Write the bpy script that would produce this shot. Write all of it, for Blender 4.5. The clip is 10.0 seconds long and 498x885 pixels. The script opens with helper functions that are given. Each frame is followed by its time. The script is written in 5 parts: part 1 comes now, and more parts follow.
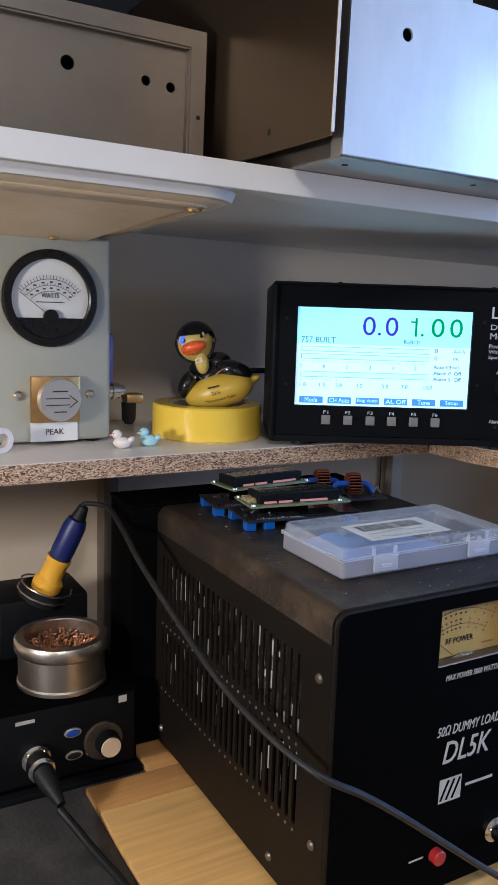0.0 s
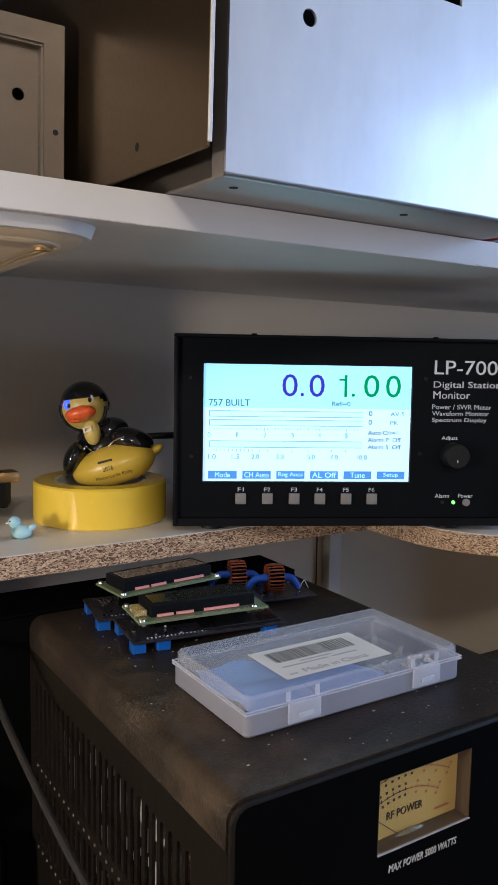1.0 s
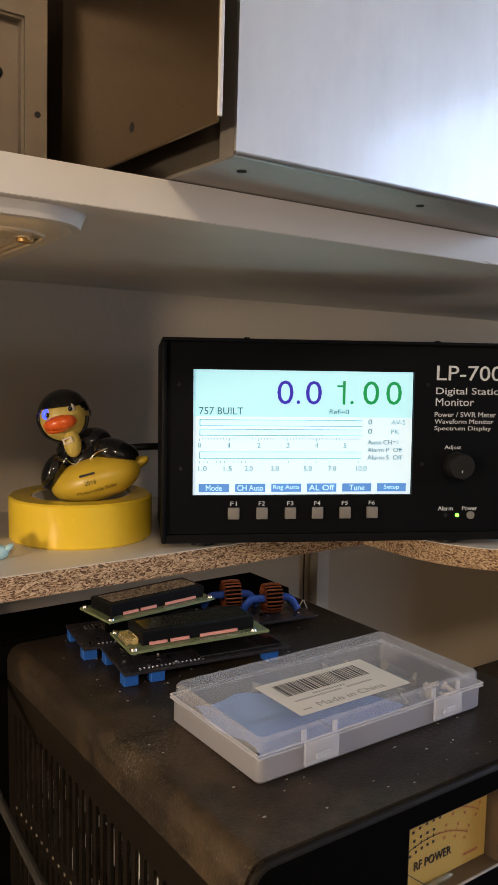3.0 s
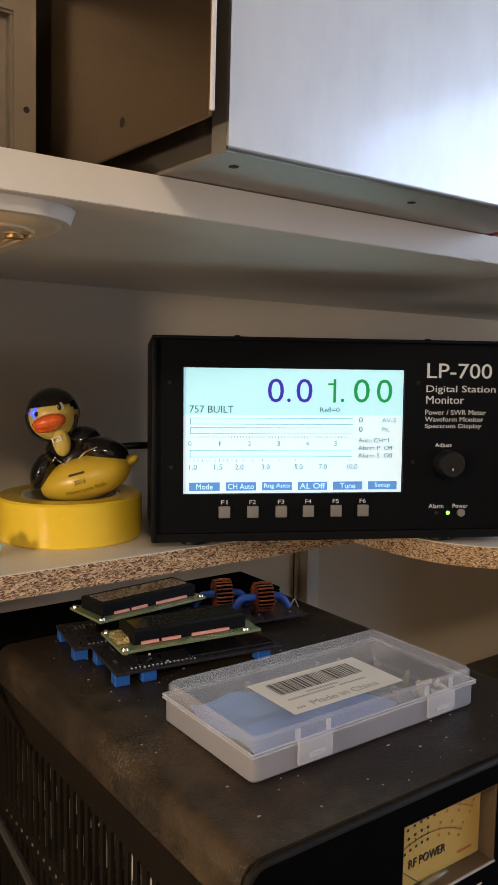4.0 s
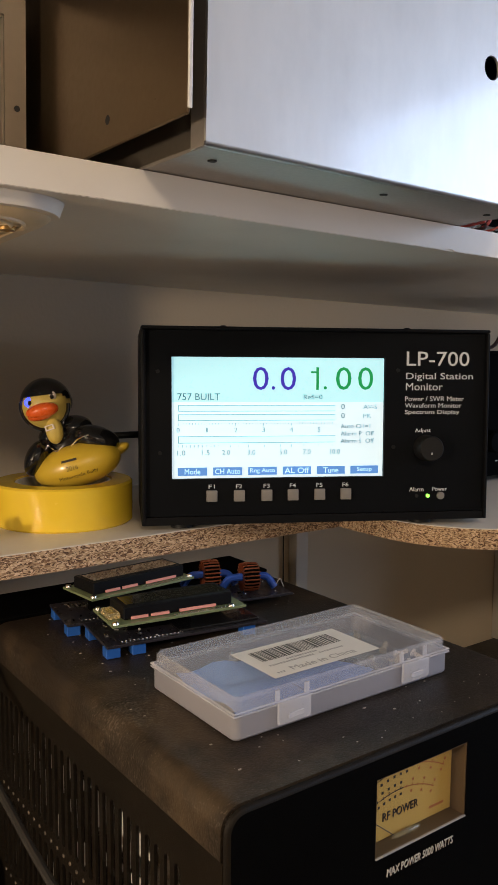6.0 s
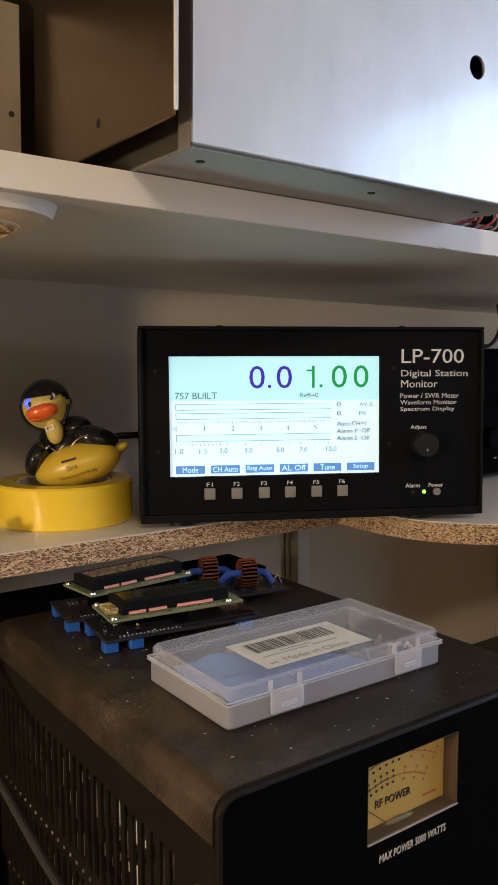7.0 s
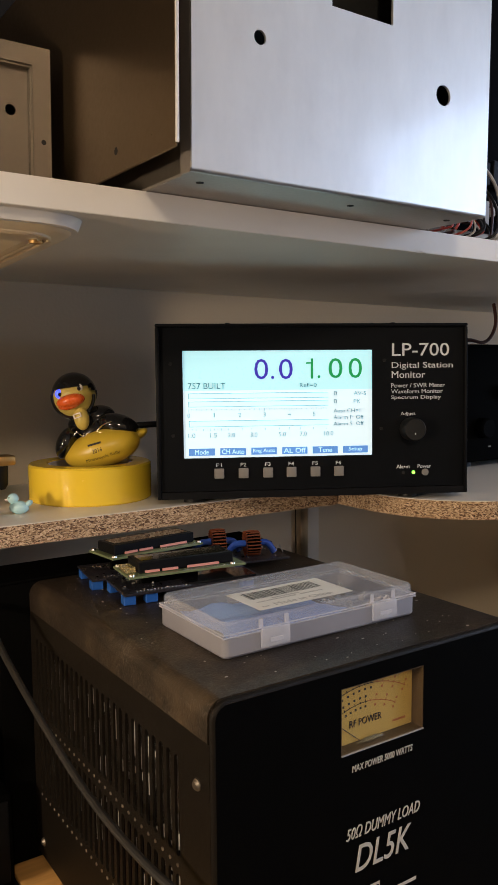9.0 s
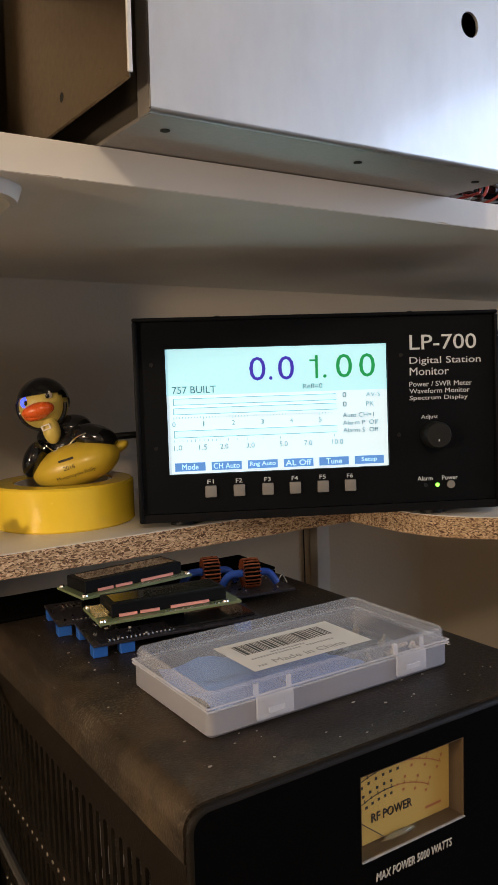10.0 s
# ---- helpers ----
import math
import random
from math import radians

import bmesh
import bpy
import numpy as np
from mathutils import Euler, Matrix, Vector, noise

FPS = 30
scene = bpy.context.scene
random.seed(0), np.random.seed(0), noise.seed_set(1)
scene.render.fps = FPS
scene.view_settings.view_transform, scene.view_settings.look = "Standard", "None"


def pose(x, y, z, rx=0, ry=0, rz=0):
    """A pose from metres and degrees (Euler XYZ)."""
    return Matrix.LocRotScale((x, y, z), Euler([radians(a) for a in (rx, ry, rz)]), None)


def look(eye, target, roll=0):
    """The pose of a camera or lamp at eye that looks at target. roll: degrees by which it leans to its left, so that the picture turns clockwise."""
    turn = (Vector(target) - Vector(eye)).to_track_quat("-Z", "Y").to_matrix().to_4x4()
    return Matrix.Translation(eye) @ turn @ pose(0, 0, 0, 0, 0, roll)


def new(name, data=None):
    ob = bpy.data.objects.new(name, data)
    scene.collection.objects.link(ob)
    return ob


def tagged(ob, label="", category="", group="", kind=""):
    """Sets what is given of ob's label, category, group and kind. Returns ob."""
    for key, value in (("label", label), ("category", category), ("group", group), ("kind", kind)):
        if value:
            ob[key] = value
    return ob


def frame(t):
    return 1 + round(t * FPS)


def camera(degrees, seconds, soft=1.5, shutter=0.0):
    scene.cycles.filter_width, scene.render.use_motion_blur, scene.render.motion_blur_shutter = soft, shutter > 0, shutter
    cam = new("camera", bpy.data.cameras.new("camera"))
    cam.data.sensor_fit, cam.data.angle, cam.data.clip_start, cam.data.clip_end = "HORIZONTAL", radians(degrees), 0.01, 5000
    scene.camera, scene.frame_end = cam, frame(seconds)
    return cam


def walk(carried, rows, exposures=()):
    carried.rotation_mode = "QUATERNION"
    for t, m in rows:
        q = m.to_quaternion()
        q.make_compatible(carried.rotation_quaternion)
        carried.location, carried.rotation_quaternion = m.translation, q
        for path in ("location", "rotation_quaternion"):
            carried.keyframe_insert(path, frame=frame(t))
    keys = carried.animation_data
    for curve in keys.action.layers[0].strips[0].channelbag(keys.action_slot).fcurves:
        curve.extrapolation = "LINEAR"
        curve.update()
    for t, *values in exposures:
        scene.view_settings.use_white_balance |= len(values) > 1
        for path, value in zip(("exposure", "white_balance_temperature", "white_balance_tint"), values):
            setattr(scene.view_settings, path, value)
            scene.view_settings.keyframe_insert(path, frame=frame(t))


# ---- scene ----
cam = camera(34.4, 10.0, soft=1.3)
PATH = [
    (0, (0.016, -0.009, 1.204), (0.982, 1.709, 0.866), 1.9),
    (0.2, (0.041, 0.02, 1.209), (1.021, 1.731, 0.878), 1.6),
    (0.4, (0.072, 0.049, 1.22), (1.078, 1.749, 0.911), 1.6),
    (0.5, (0.086, 0.056, 1.22), (1.103, 1.754, 0.935), 1.7),
    (0.6, (0.098, 0.064, 1.219), (1.132, 1.754, 0.943), 1.6),
    (0.8, (0.108, 0.075, 1.219), (1.163, 1.753, 0.955), 1.3),
    (1, (0.115, 0.085, 1.218), (1.186, 1.757, 0.977), 1.1),
    (1.5, (0.116, 0.114, 1.215), (1.223, 1.765, 0.994), 1.1),
    (2, (0.118, 0.126, 1.214), (1.228, 1.775, 0.999), 0.9),
    (2.5, (0.12, 0.126, 1.214), (1.243, 1.766, 1.0), 0.9),
    (4, (0.119, 0.13, 1.212), (1.286, 1.74, 0.999), 0.9),
    (4.5, (0.121, 0.116, 1.216), (1.293, 1.722, 1.003), 0.7),
    (5, (0.119, 0.116, 1.211), (1.292, 1.722, 0.993), 0.6),
    (5.5, (0.115, 0.114, 1.207), (1.292, 1.717, 0.994), 0.6),
    (6, (0.112, 0.108, 1.205), (1.287, 1.712, 0.99), 0.5),
    (6.2, (0.114, 0.104, 1.204), (1.288, 1.709, 0.992), 0.4),
    (7.3, (0.114, 0.09, 1.201), (1.269, 1.71, 1.0), -0.3),
    (7.5, (0.111, 0.082, 1.203), (1.262, 1.706, 1.006), -0.3),
    (8, (0.107, 0.059, 1.198), (1.234, 1.7, 1.003), -0.5),
    (8.5, (0.088, 0.028, 1.192), (1.201, 1.678, 1.002), -0.4),
    (9, (0.089, 0.028, 1.192), (1.189, 1.687, 1.0), -0.5),
    (9.5, (0.112, 0.034, 1.188), (1.207, 1.697, 0.998), -0.8),
    (9.7, (0.129, 0.062, 1.187), (1.225, 1.724, 0.999), -1.3),
    (10, (0.15, 0.101, 1.189), (1.229, 1.775, 1.005), -1.8),
]
EXPOSURES = [(0.0, 0.18, 4420, 10), (1.0, 0.1, 4720, 10), (1.5, 0.0, 5300, 10), (2.3, 0.0, 5800, 10), (10.0, 0.0, 5800, 10)]
walk(cam, [(t, look(eye, target, roll)) for t, eye, target, roll in PATH], EXPOSURES)

# ---- world, window light, added unseen lamps ----
world = bpy.data.worlds.new("world")
scene.world = world
world.use_nodes = True
wn = world.node_tree.nodes
sky = wn.new("ShaderNodeTexSky")
sky.sky_type, sky.sun_disc, sky.sun_elevation, sky.sun_rotation = "NISHITA", False, radians(35), radians(200)
world.node_tree.links.new(sky.outputs[0], wn["Background"].inputs[0])
wn["Background"].inputs[1].default_value = 0.1

WIN_Y0, WIN_Y1, WIN_Z0, WIN_Z1, EAST = -1.75, 0.25, 0.93, 2.1, 2.3


def area_light(name, m, w, h, power, colour):
    d = bpy.data.lights.new(name, "AREA")
    d.shape, d.size, d.size_y, d.energy, d.color = "RECTANGLE", w, h, power, colour
    ob = new(name, d)
    ob.matrix_world = m
    return ob


area_light("window_light", look((EAST + 0.03, (WIN_Y0 + WIN_Y1) / 2, (WIN_Z0 + WIN_Z1) / 2), (0, (WIN_Y0 + WIN_Y1) / 2, (WIN_Z0 + WIN_Z1) / 2)),
           WIN_Y1 - WIN_Y0 - 0.06, WIN_Z1 - WIN_Z0 - 0.06, 25.5, (0.67, 0.785, 1.0))
# Added pendant, not in view, for the warm light from above.
bulb = bpy.data.lights.new("added_pendant_light", "POINT")
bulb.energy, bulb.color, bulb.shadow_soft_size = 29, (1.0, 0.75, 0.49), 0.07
new("added_pendant_light", bulb).matrix_world = Matrix.Translation((-0.3, -1.0, 1.92))
# Added lamp out of view; it warms the bench from the left.
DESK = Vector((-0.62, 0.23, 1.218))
bulb = bpy.data.lights.new("added_desk_light", "POINT")
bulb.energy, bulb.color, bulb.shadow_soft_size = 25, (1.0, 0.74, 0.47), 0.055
new("added_desk_light", bulb).matrix_world = Matrix.Translation(DESK)


# ---- materials ----
def pbr(name, colour, rough=0.5, metal=0.0, var=0.12, scale=40.0, bump=0.0, bump_scale=400.0, stretch=(1, 1, 1), rough_var=0.1, stain=0.0, stain_colour=(0.3, 0.27, 0.22), coat=0.0, coat_rough=0.03, coat_ior=1.5, transmission=0.0, emit=0.0, alpha=1.0, spec=0.5, specks=0.0):
    m = bpy.data.materials.new(name)
    m.use_nodes = True
    nt = m.node_tree
    n, link = nt.nodes, nt.links.new
    p = n["Principled BSDF"]
    p.inputs["Metallic"].default_value = metal
    p.inputs["Specular IOR Level"].default_value = spec
    p.inputs["Coat Weight"].default_value = coat
    p.inputs["Coat Roughness"].default_value = coat_rough
    p.inputs["Coat IOR"].default_value = coat_ior
    p.inputs["Transmission Weight"].default_value = transmission
    p.inputs["Alpha"].default_value = alpha
    co = n.new("ShaderNodeTexCoord")
    mp = n.new("ShaderNodeMapping")
    mp.inputs["Scale"].default_value = stretch
    link(co.outputs["Object"], mp.inputs[0])
    big = n.new("ShaderNodeTexNoise")
    big.inputs["Scale"].default_value, big.inputs["Detail"].default_value = scale, 5
    link(mp.outputs[0], big.inputs["Vector"])
    mix = n.new("ShaderNodeMix")
    mix.data_type = "RGBA"
    mix.inputs[6].default_value = (*[c * (1 - var) for c in colour], 1)
    mix.inputs[7].default_value = (*[min(1, c * (1 + var)) for c in colour], 1)
    link(big.outputs[0], mix.inputs[0])
    out = mix.outputs[2]
    if stain:
        sn = n.new("ShaderNodeTexNoise")
        sn.inputs["Scale"].default_value, sn.inputs["Detail"].default_value, sn.inputs["Roughness"].default_value = scale * 0.35, 8, 0.65
        link(co.outputs["Object"], sn.inputs["Vector"])
        rp = n.new("ShaderNodeMapRange")
        rp.inputs[1].default_value, rp.inputs[2].default_value, rp.inputs[4].default_value = 0.5, 0.78, stain
        link(sn.outputs[0], rp.inputs[0])
        m2 = n.new("ShaderNodeMix")
        m2.data_type = "RGBA"
        m2.inputs[7].default_value = (*stain_colour, 1)
        link(rp.outputs[0], m2.inputs[0])
        link(out, m2.inputs[6])
        out = m2.outputs[2]
    if specks:
        sn = n.new("ShaderNodeTexNoise")
        sn.inputs["Scale"].default_value, sn.inputs["Detail"].default_value = 800, 2
        link(co.outputs["Object"], sn.inputs["Vector"])
        pn = n.new("ShaderNodeTexNoise")
        pn.inputs["Scale"].default_value, pn.inputs["Detail"].default_value = 14, 4
        link(co.outputs["Object"], pn.inputs["Vector"])
        ml = n.new("ShaderNodeMath")
        ml.operation = "MULTIPLY"
        link(sn.outputs[0], ml.inputs[0])
        link(pn.outputs[0], ml.inputs[1])
        rp = n.new("ShaderNodeMapRange")
        rp.inputs[1].default_value, rp.inputs[2].default_value, rp.inputs[4].default_value = 0.35, 0.43, specks
        link(ml.outputs[0], rp.inputs[0])
        m3 = n.new("ShaderNodeMix")
        m3.data_type = "RGBA"
        m3.inputs[7].default_value = (0.30, 0.26, 0.21, 1)
        link(rp.outputs[0], m3.inputs[0])
        link(out, m3.inputs[6])
        out = m3.outputs[2]
    link(out, p.inputs["Base Color"])
    fine = n.new("ShaderNodeTexNoise")
    fine.inputs["Scale"].default_value, fine.inputs["Detail"].default_value = bump_scale, 3
    link(mp.outputs[0], fine.inputs["Vector"])
    rr = n.new("ShaderNodeMapRange")
    rr.inputs[3].default_value, rr.inputs[4].default_value = max(0.02, rough - rough_var), min(1, rough + rough_var)
    link(fine.outputs[0], rr.inputs[0])
    link(rr.outputs[0], p.inputs["Roughness"])
    if bump:
        b = n.new("ShaderNodeBump")
        b.inputs["Strength"].default_value, b.inputs["Distance"].default_value = bump, 0.001
        link(fine.outputs[0], b.inputs["Height"])
        link(b.outputs[0], p.inputs["Normal"])
    if emit:
        link(out, p.inputs["Emission Color"])
        p.inputs["Emission Strength"].default_value = emit
    return m


def chipboard(name):
    m = bpy.data.materials.new(name)
    m.use_nodes = True
    n, link = m.node_tree.nodes, m.node_tree.links.new
    p = n["Principled BSDF"]
    co = n.new("ShaderNodeTexCoord")
    mp = n.new("ShaderNodeMapping")
    mp.inputs["Scale"].default_value = (0.45, 0.6, 1.0)
    link(co.outputs["Object"], mp.inputs[0])
    wob = n.new("ShaderNodeTexNoise")
    wob.inputs["Scale"].default_value = 160
    link(mp.outputs[0], wob.inputs["Vector"])
    add = n.new("ShaderNodeMix")
    add.data_type = "VECTOR"
    add.inputs[0].default_value = 0.006
    link(mp.outputs[0], add.inputs[4])
    link(wob.outputs[1], add.inputs[5])
    v = n.new("ShaderNodeTexVoronoi")
    v.inputs["Scale"].default_value = 1450
    link(add.outputs[1], v.inputs["Vector"])
    sp = n.new("ShaderNodeSeparateColor")
    link(v.outputs["Color"], sp.inputs[0])
    ramp = n.new("ShaderNodeValToRGB")
    e = ramp.color_ramp.elements
    e[0].position, e[0].color = 0.0, (0.07, 0.036, 0.02, 1)
    e[1].position, e[1].color = 1.0, (0.74, 0.57, 0.39, 1)
    for pos, c in ((0.22, (0.17, 0.09, 0.045, 1)), (0.45, (0.42, 0.275, 0.155, 1)), (0.75, (0.57, 0.41, 0.25, 1))):
        k = e.new(pos)
        k.color = c
    link(sp.outputs[0], ramp.inputs[0])
    link(ramp.outputs[0], p.inputs["Base Color"])
    p.inputs["Roughness"].default_value = 0.85
    b = n.new("ShaderNodeBump")
    b.inputs["Strength"].default_value, b.inputs["Distance"].default_value = 0.7, 0.0012
    link(sp.outputs[1], b.inputs["Height"])
    link(b.outputs[0], p.inputs["Normal"])
    return m


M_WALL = pbr("wall_paint", (0.61, 0.515, 0.375), 0.75, var=0.06, scale=6, bump=0.25, bump_scale=260, stain=0.12, stain_colour=(0.35, 0.3, 0.22))
M_WALLW = pbr("brown_unseen_wall", (0.15, 0.085, 0.042), 0.6, var=0.15, scale=6, bump=0.1)
M_CEIL = pbr("ceiling_paint", (0.72, 0.69, 0.62), 0.85, var=0.04, scale=4, bump=0.2)
M_FLOOR = pbr("floor_concrete", (0.24, 0.21, 0.18), 0.7, var=0.25, scale=5, bump=0.3)
M_WHITE = pbr("white_melamine", (0.74, 0.70, 0.63), 0.42, var=0.05, scale=18, bump=0.05, stain=0.18, stain_colour=(0.45, 0.36, 0.26))
M_CHIP = chipboard("particle_board")
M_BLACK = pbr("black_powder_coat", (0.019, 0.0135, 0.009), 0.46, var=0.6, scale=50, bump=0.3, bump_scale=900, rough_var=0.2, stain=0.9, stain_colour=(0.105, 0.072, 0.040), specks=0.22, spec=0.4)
# Darker black than the top cover, for the load's sides and lip.
M_SIDE = pbr("darker_black_side", (0.009, 0.007, 0.005), 0.5, var=0.3, scale=30, bump=0.3, bump_scale=1500, stain=0.4, stain_colour=(0.022, 0.016, 0.011), spec=0.14)
# Darkest black, on the load front and other black things.
M_BLACKF = pbr("deepest_black", (0.0018, 0.0018, 0.0018), 0.7, spec=0.02, var=0.25, scale=60, bump=0.15, bump_scale=1800)
M_CASE = pbr("black_case_paint", (0.0058, 0.0062, 0.0076), 0.5, spec=0.1, var=0.25, scale=50, bump=0.12, bump_scale=1600)
M_PANEL = pbr("black_anodised_panel", (0.0038, 0.0046, 0.0062), 0.5, spec=0.08, var=0.2, scale=50, bump=0.1, bump_scale=2200)
M_RUBBER = pbr("black_rubber", (0.008, 0.008, 0.008), 0.55, var=0.2, spec=0.3)
M_ALU = pbr("brushed_aluminium", (0.74, 0.725, 0.70), 0.5, 0.95, var=0.1, scale=70, bump=0.012, bump_scale=420, stretch=(1, 1, 0.35), rough_var=0.05, stain=0.2, stain_colour=(0.5, 0.5, 0.51), coat=1.0, coat_rough=0.12, coat_ior=1.7)
# Darker aluminium copy; the underside's dim reflections are put into the colour.
M_ALUPLAIN = pbr("dim_aluminium_sheet", (0.40, 0.37, 0.335), 0.5, 0.9, var=0.06, scale=30)
# Bronze tint, made darker for the dark surroundings the side cover mirrors.
M_CHROMATE = pbr("darkened_bronze_metal", (0.17, 0.122, 0.07), 0.33, 0.9, var=0.1, scale=20, bump=0.03, bump_scale=300, stain=0.25, stain_colour=(0.12, 0.085, 0.05))
M_STEEL = pbr("zinc_plated_steel", (0.235, 0.205, 0.165), 0.42, 0.85, var=0.12, scale=25, bump=0.06, bump_scale=300, stain=0.3, stain_colour=(0.16, 0.14, 0.11))
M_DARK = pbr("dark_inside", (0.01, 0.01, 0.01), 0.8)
M_CHROME = pbr("nickel_plate", (0.75, 0.73, 0.68), 0.18, 1.0, var=0.1, scale=200)
M_TIN = pbr("tin_plate", (0.52, 0.47, 0.40), 0.36, 1.0, var=0.12, scale=60, bump=0.03, bump_scale=300, stain=0.12, stain_colour=(0.4, 0.34, 0.28))
M_BRASS = pbr("aged_brass", (0.50, 0.32, 0.12), 0.38, 1.0, var=0.2, scale=150)
M_COPPER = pbr("enamelled_copper_wire", (0.30, 0.085, 0.035), 0.3, 0.75, var=0.25, scale=300)
M_COPPERBITS = pbr("copper_shavings", (0.52, 0.24, 0.11), 0.45, 0.5, var=0.5, scale=500)
M_TAPE = pbr("yellow_vinyl", (0.84, 0.60, 0.03), 0.22, var=0.04, scale=30, bump=0.02, bump_scale=120, coat=0.4)
M_DUCK = pbr("yellow_toy_vinyl", (0.60, 0.42, 0.03), 0.35, var=0.1, scale=50, coat=0.2)
M_DUCKF = pbr("pale_yellow_toy_face", (0.58, 0.45, 0.10), 0.4, var=0.1, scale=50)
M_GLOSS = pbr("glossy_black_toy_paint", (0.008, 0.008, 0.009), 0.14, var=0.2, scale=60, coat=0.5)
M_BEAK = pbr("orange_toy_paint", (0.75, 0.12, 0.015), 0.28, var=0.08, scale=60, coat=0.3)
M_BLUELED = pbr("blue_glow", (0.05, 0.07, 1.0), 0.3, var=0.0, emit=2.5)
M_PINK = pbr("pink_toy", (0.75, 0.25, 0.25), 0.4)
M_WHITETOY = pbr("white_toy", (0.75, 0.68, 0.62), 0.4, var=0.06)
M_BLUETOY = pbr("pale_blue_toy", (0.42, 0.66, 0.72), 0.4, var=0.06)
M_CREAM = pbr("cream_enamel", (0.36, 0.355, 0.285), 0.45, var=0.06, scale=20, bump=0.1, bump_scale=900, stain=0.15, stain_colour=(0.36, 0.33, 0.26))
M_FIXTURE = pbr("cream_lamp_plastic", (0.72, 0.57, 0.35), 0.4, var=0.12, scale=22, bump=0.25, bump_scale=120, stain=0.65, stain_colour=(0.45, 0.33, 0.2))
M_BEZEL = pbr("black_bakelite", (0.007, 0.0065, 0.0065), 0.3, spec=0.3)
M_BROWNWIRE = pbr("dark_brown_wire", (0.06, 0.022, 0.016), 0.45)
M_DIAL = pbr("white_dial_card", (0.78, 0.77, 0.72), 0.6, var=0.05, scale=30, stain=0.25, stain_colour=(0.7, 0.55, 0.3))
M_WELL = pbr("dull_meter_housing", (0.085, 0.055, 0.026), 0.4)
M_CORD = pbr("grey_rubber_cord", (0.013, 0.012, 0.011), 0.5, var=0.2)
M_AMBER = pbr("yellowed_dial_card", (0.64, 0.45, 0.11), 0.6, var=0.08, scale=30, stain=0.25, stain_colour=(0.5, 0.3, 0.06))
M_FADEDINK = pbr("faded_grey_ink", (0.36, 0.35, 0.34), 0.6)
M_INK = pbr("black_ink", (0.03, 0.028, 0.026), 0.6)
M_REDINK = pbr("red_ink", (0.46, 0.17, 0.06), 0.6)
M_LEGEND = pbr("white_legend_ink", (0.70, 0.73, 0.76), 0.5, var=0.06, scale=200)
M_LEGEND2 = pbr("worn_white_legend", (0.50, 0.48, 0.44), 0.55, var=0.2, scale=150)
M_PAPER = pbr("white_paper_label", (0.72, 0.70, 0.66), 0.6, var=0.05, scale=60)
M_SCREEN = pbr("screen_white", (0.74, 0.92, 0.97), 0.3, var=0.02, scale=8, emit=0.56)
M_SCREENTOP = pbr("screen_header", (0.50, 0.87, 0.91), 0.3, var=0.02, scale=8, emit=0.6)
M_SBLUE = pbr("screen_blue_digits", (0.03, 0.015, 0.30), 0.4, emit=0.9)
M_SGREEN = pbr("screen_green_digits", (0.01, 0.22, 0.05), 0.4, emit=0.9)
M_SDARK = pbr("screen_dark_text", (0.03, 0.10, 0.14), 0.4, emit=0.6)
M_SGREY = pbr("screen_grey_text", (0.12, 0.25, 0.29), 0.4, emit=0.7)
M_SBTN = pbr("screen_button_blue", (0.09, 0.22, 0.50), 0.4, emit=0.8)
M_SBAR = pbr("screen_bar_fill", (0.50, 0.80, 0.84), 0.4, emit=1.0)
M_LEDG = pbr("green_led", (0.25, 1.0, 0.05), 0.3, emit=3.0)
M_KEY = pbr("grey_rubber_key", (0.22, 0.21, 0.20), 0.55, var=0.1, scale=120)
M_PCB = pbr("dark_solder_mask", (0.022, 0.02, 0.026), 0.3, var=0.4, scale=300, coat=0.2)
M_PCBG = pbr("green_solder_mask", (0.16, 0.20, 0.10), 0.38, var=0.3, scale=300, coat=0.2)
M_SOLDER = pbr("solder", (0.7, 0.7, 0.68), 0.25, 1.0, var=0.1)
M_TERM = pbr("blue_terminal_plastic", (0.02, 0.10, 0.42), 0.4, var=0.1, scale=100)
M_WIREBLUE = pbr("blue_wire", (0.015, 0.06, 0.36), 0.4)
M_WIRERED = pbr("red_wire", (0.42, 0.05, 0.03), 0.4)
M_WIREWHITE = pbr("grey_wire", (0.4, 0.37, 0.33), 0.5)
M_LCDGLASS = pbr("lcd_glass", (0.02, 0.021, 0.015), 0.12, coat=0.5, var=0.1, scale=80)
M_PINKFOAM = pbr("pink_protective_tab", (0.72, 0.32, 0.28), 0.6)
M_CLEAR = pbr("warm_backlight_plastic", (0.85, 0.74, 0.42), 0.12, transmission=0.75)
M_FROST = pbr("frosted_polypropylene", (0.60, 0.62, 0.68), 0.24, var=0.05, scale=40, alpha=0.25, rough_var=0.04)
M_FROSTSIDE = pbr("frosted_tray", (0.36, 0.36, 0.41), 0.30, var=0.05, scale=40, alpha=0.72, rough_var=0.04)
M_FROSTEDGE = pbr("frosted_rim", (0.78, 0.79, 0.86), 0.3, var=0.05, scale=40, alpha=0.34)
M_BAGBLUE = pbr("blue_poly_sheet", (0.26, 0.40, 0.86), 0.4, var=0.12, scale=40)
M_WOODD = pbr("darker_pine_plank", (0.44, 0.235, 0.065), 0.55, var=0.4, scale=130, stretch=(0.07, 1.4, 1), bump=0.12, bump_scale=200)
M_WOOD = pbr("pine_plank", (0.68, 0.42, 0.125), 0.5, var=0.35, scale=130, stretch=(0.07, 1.4, 1), bump=0.12, bump_scale=200, stain=0.12, stain_colour=(0.35, 0.2, 0.08))
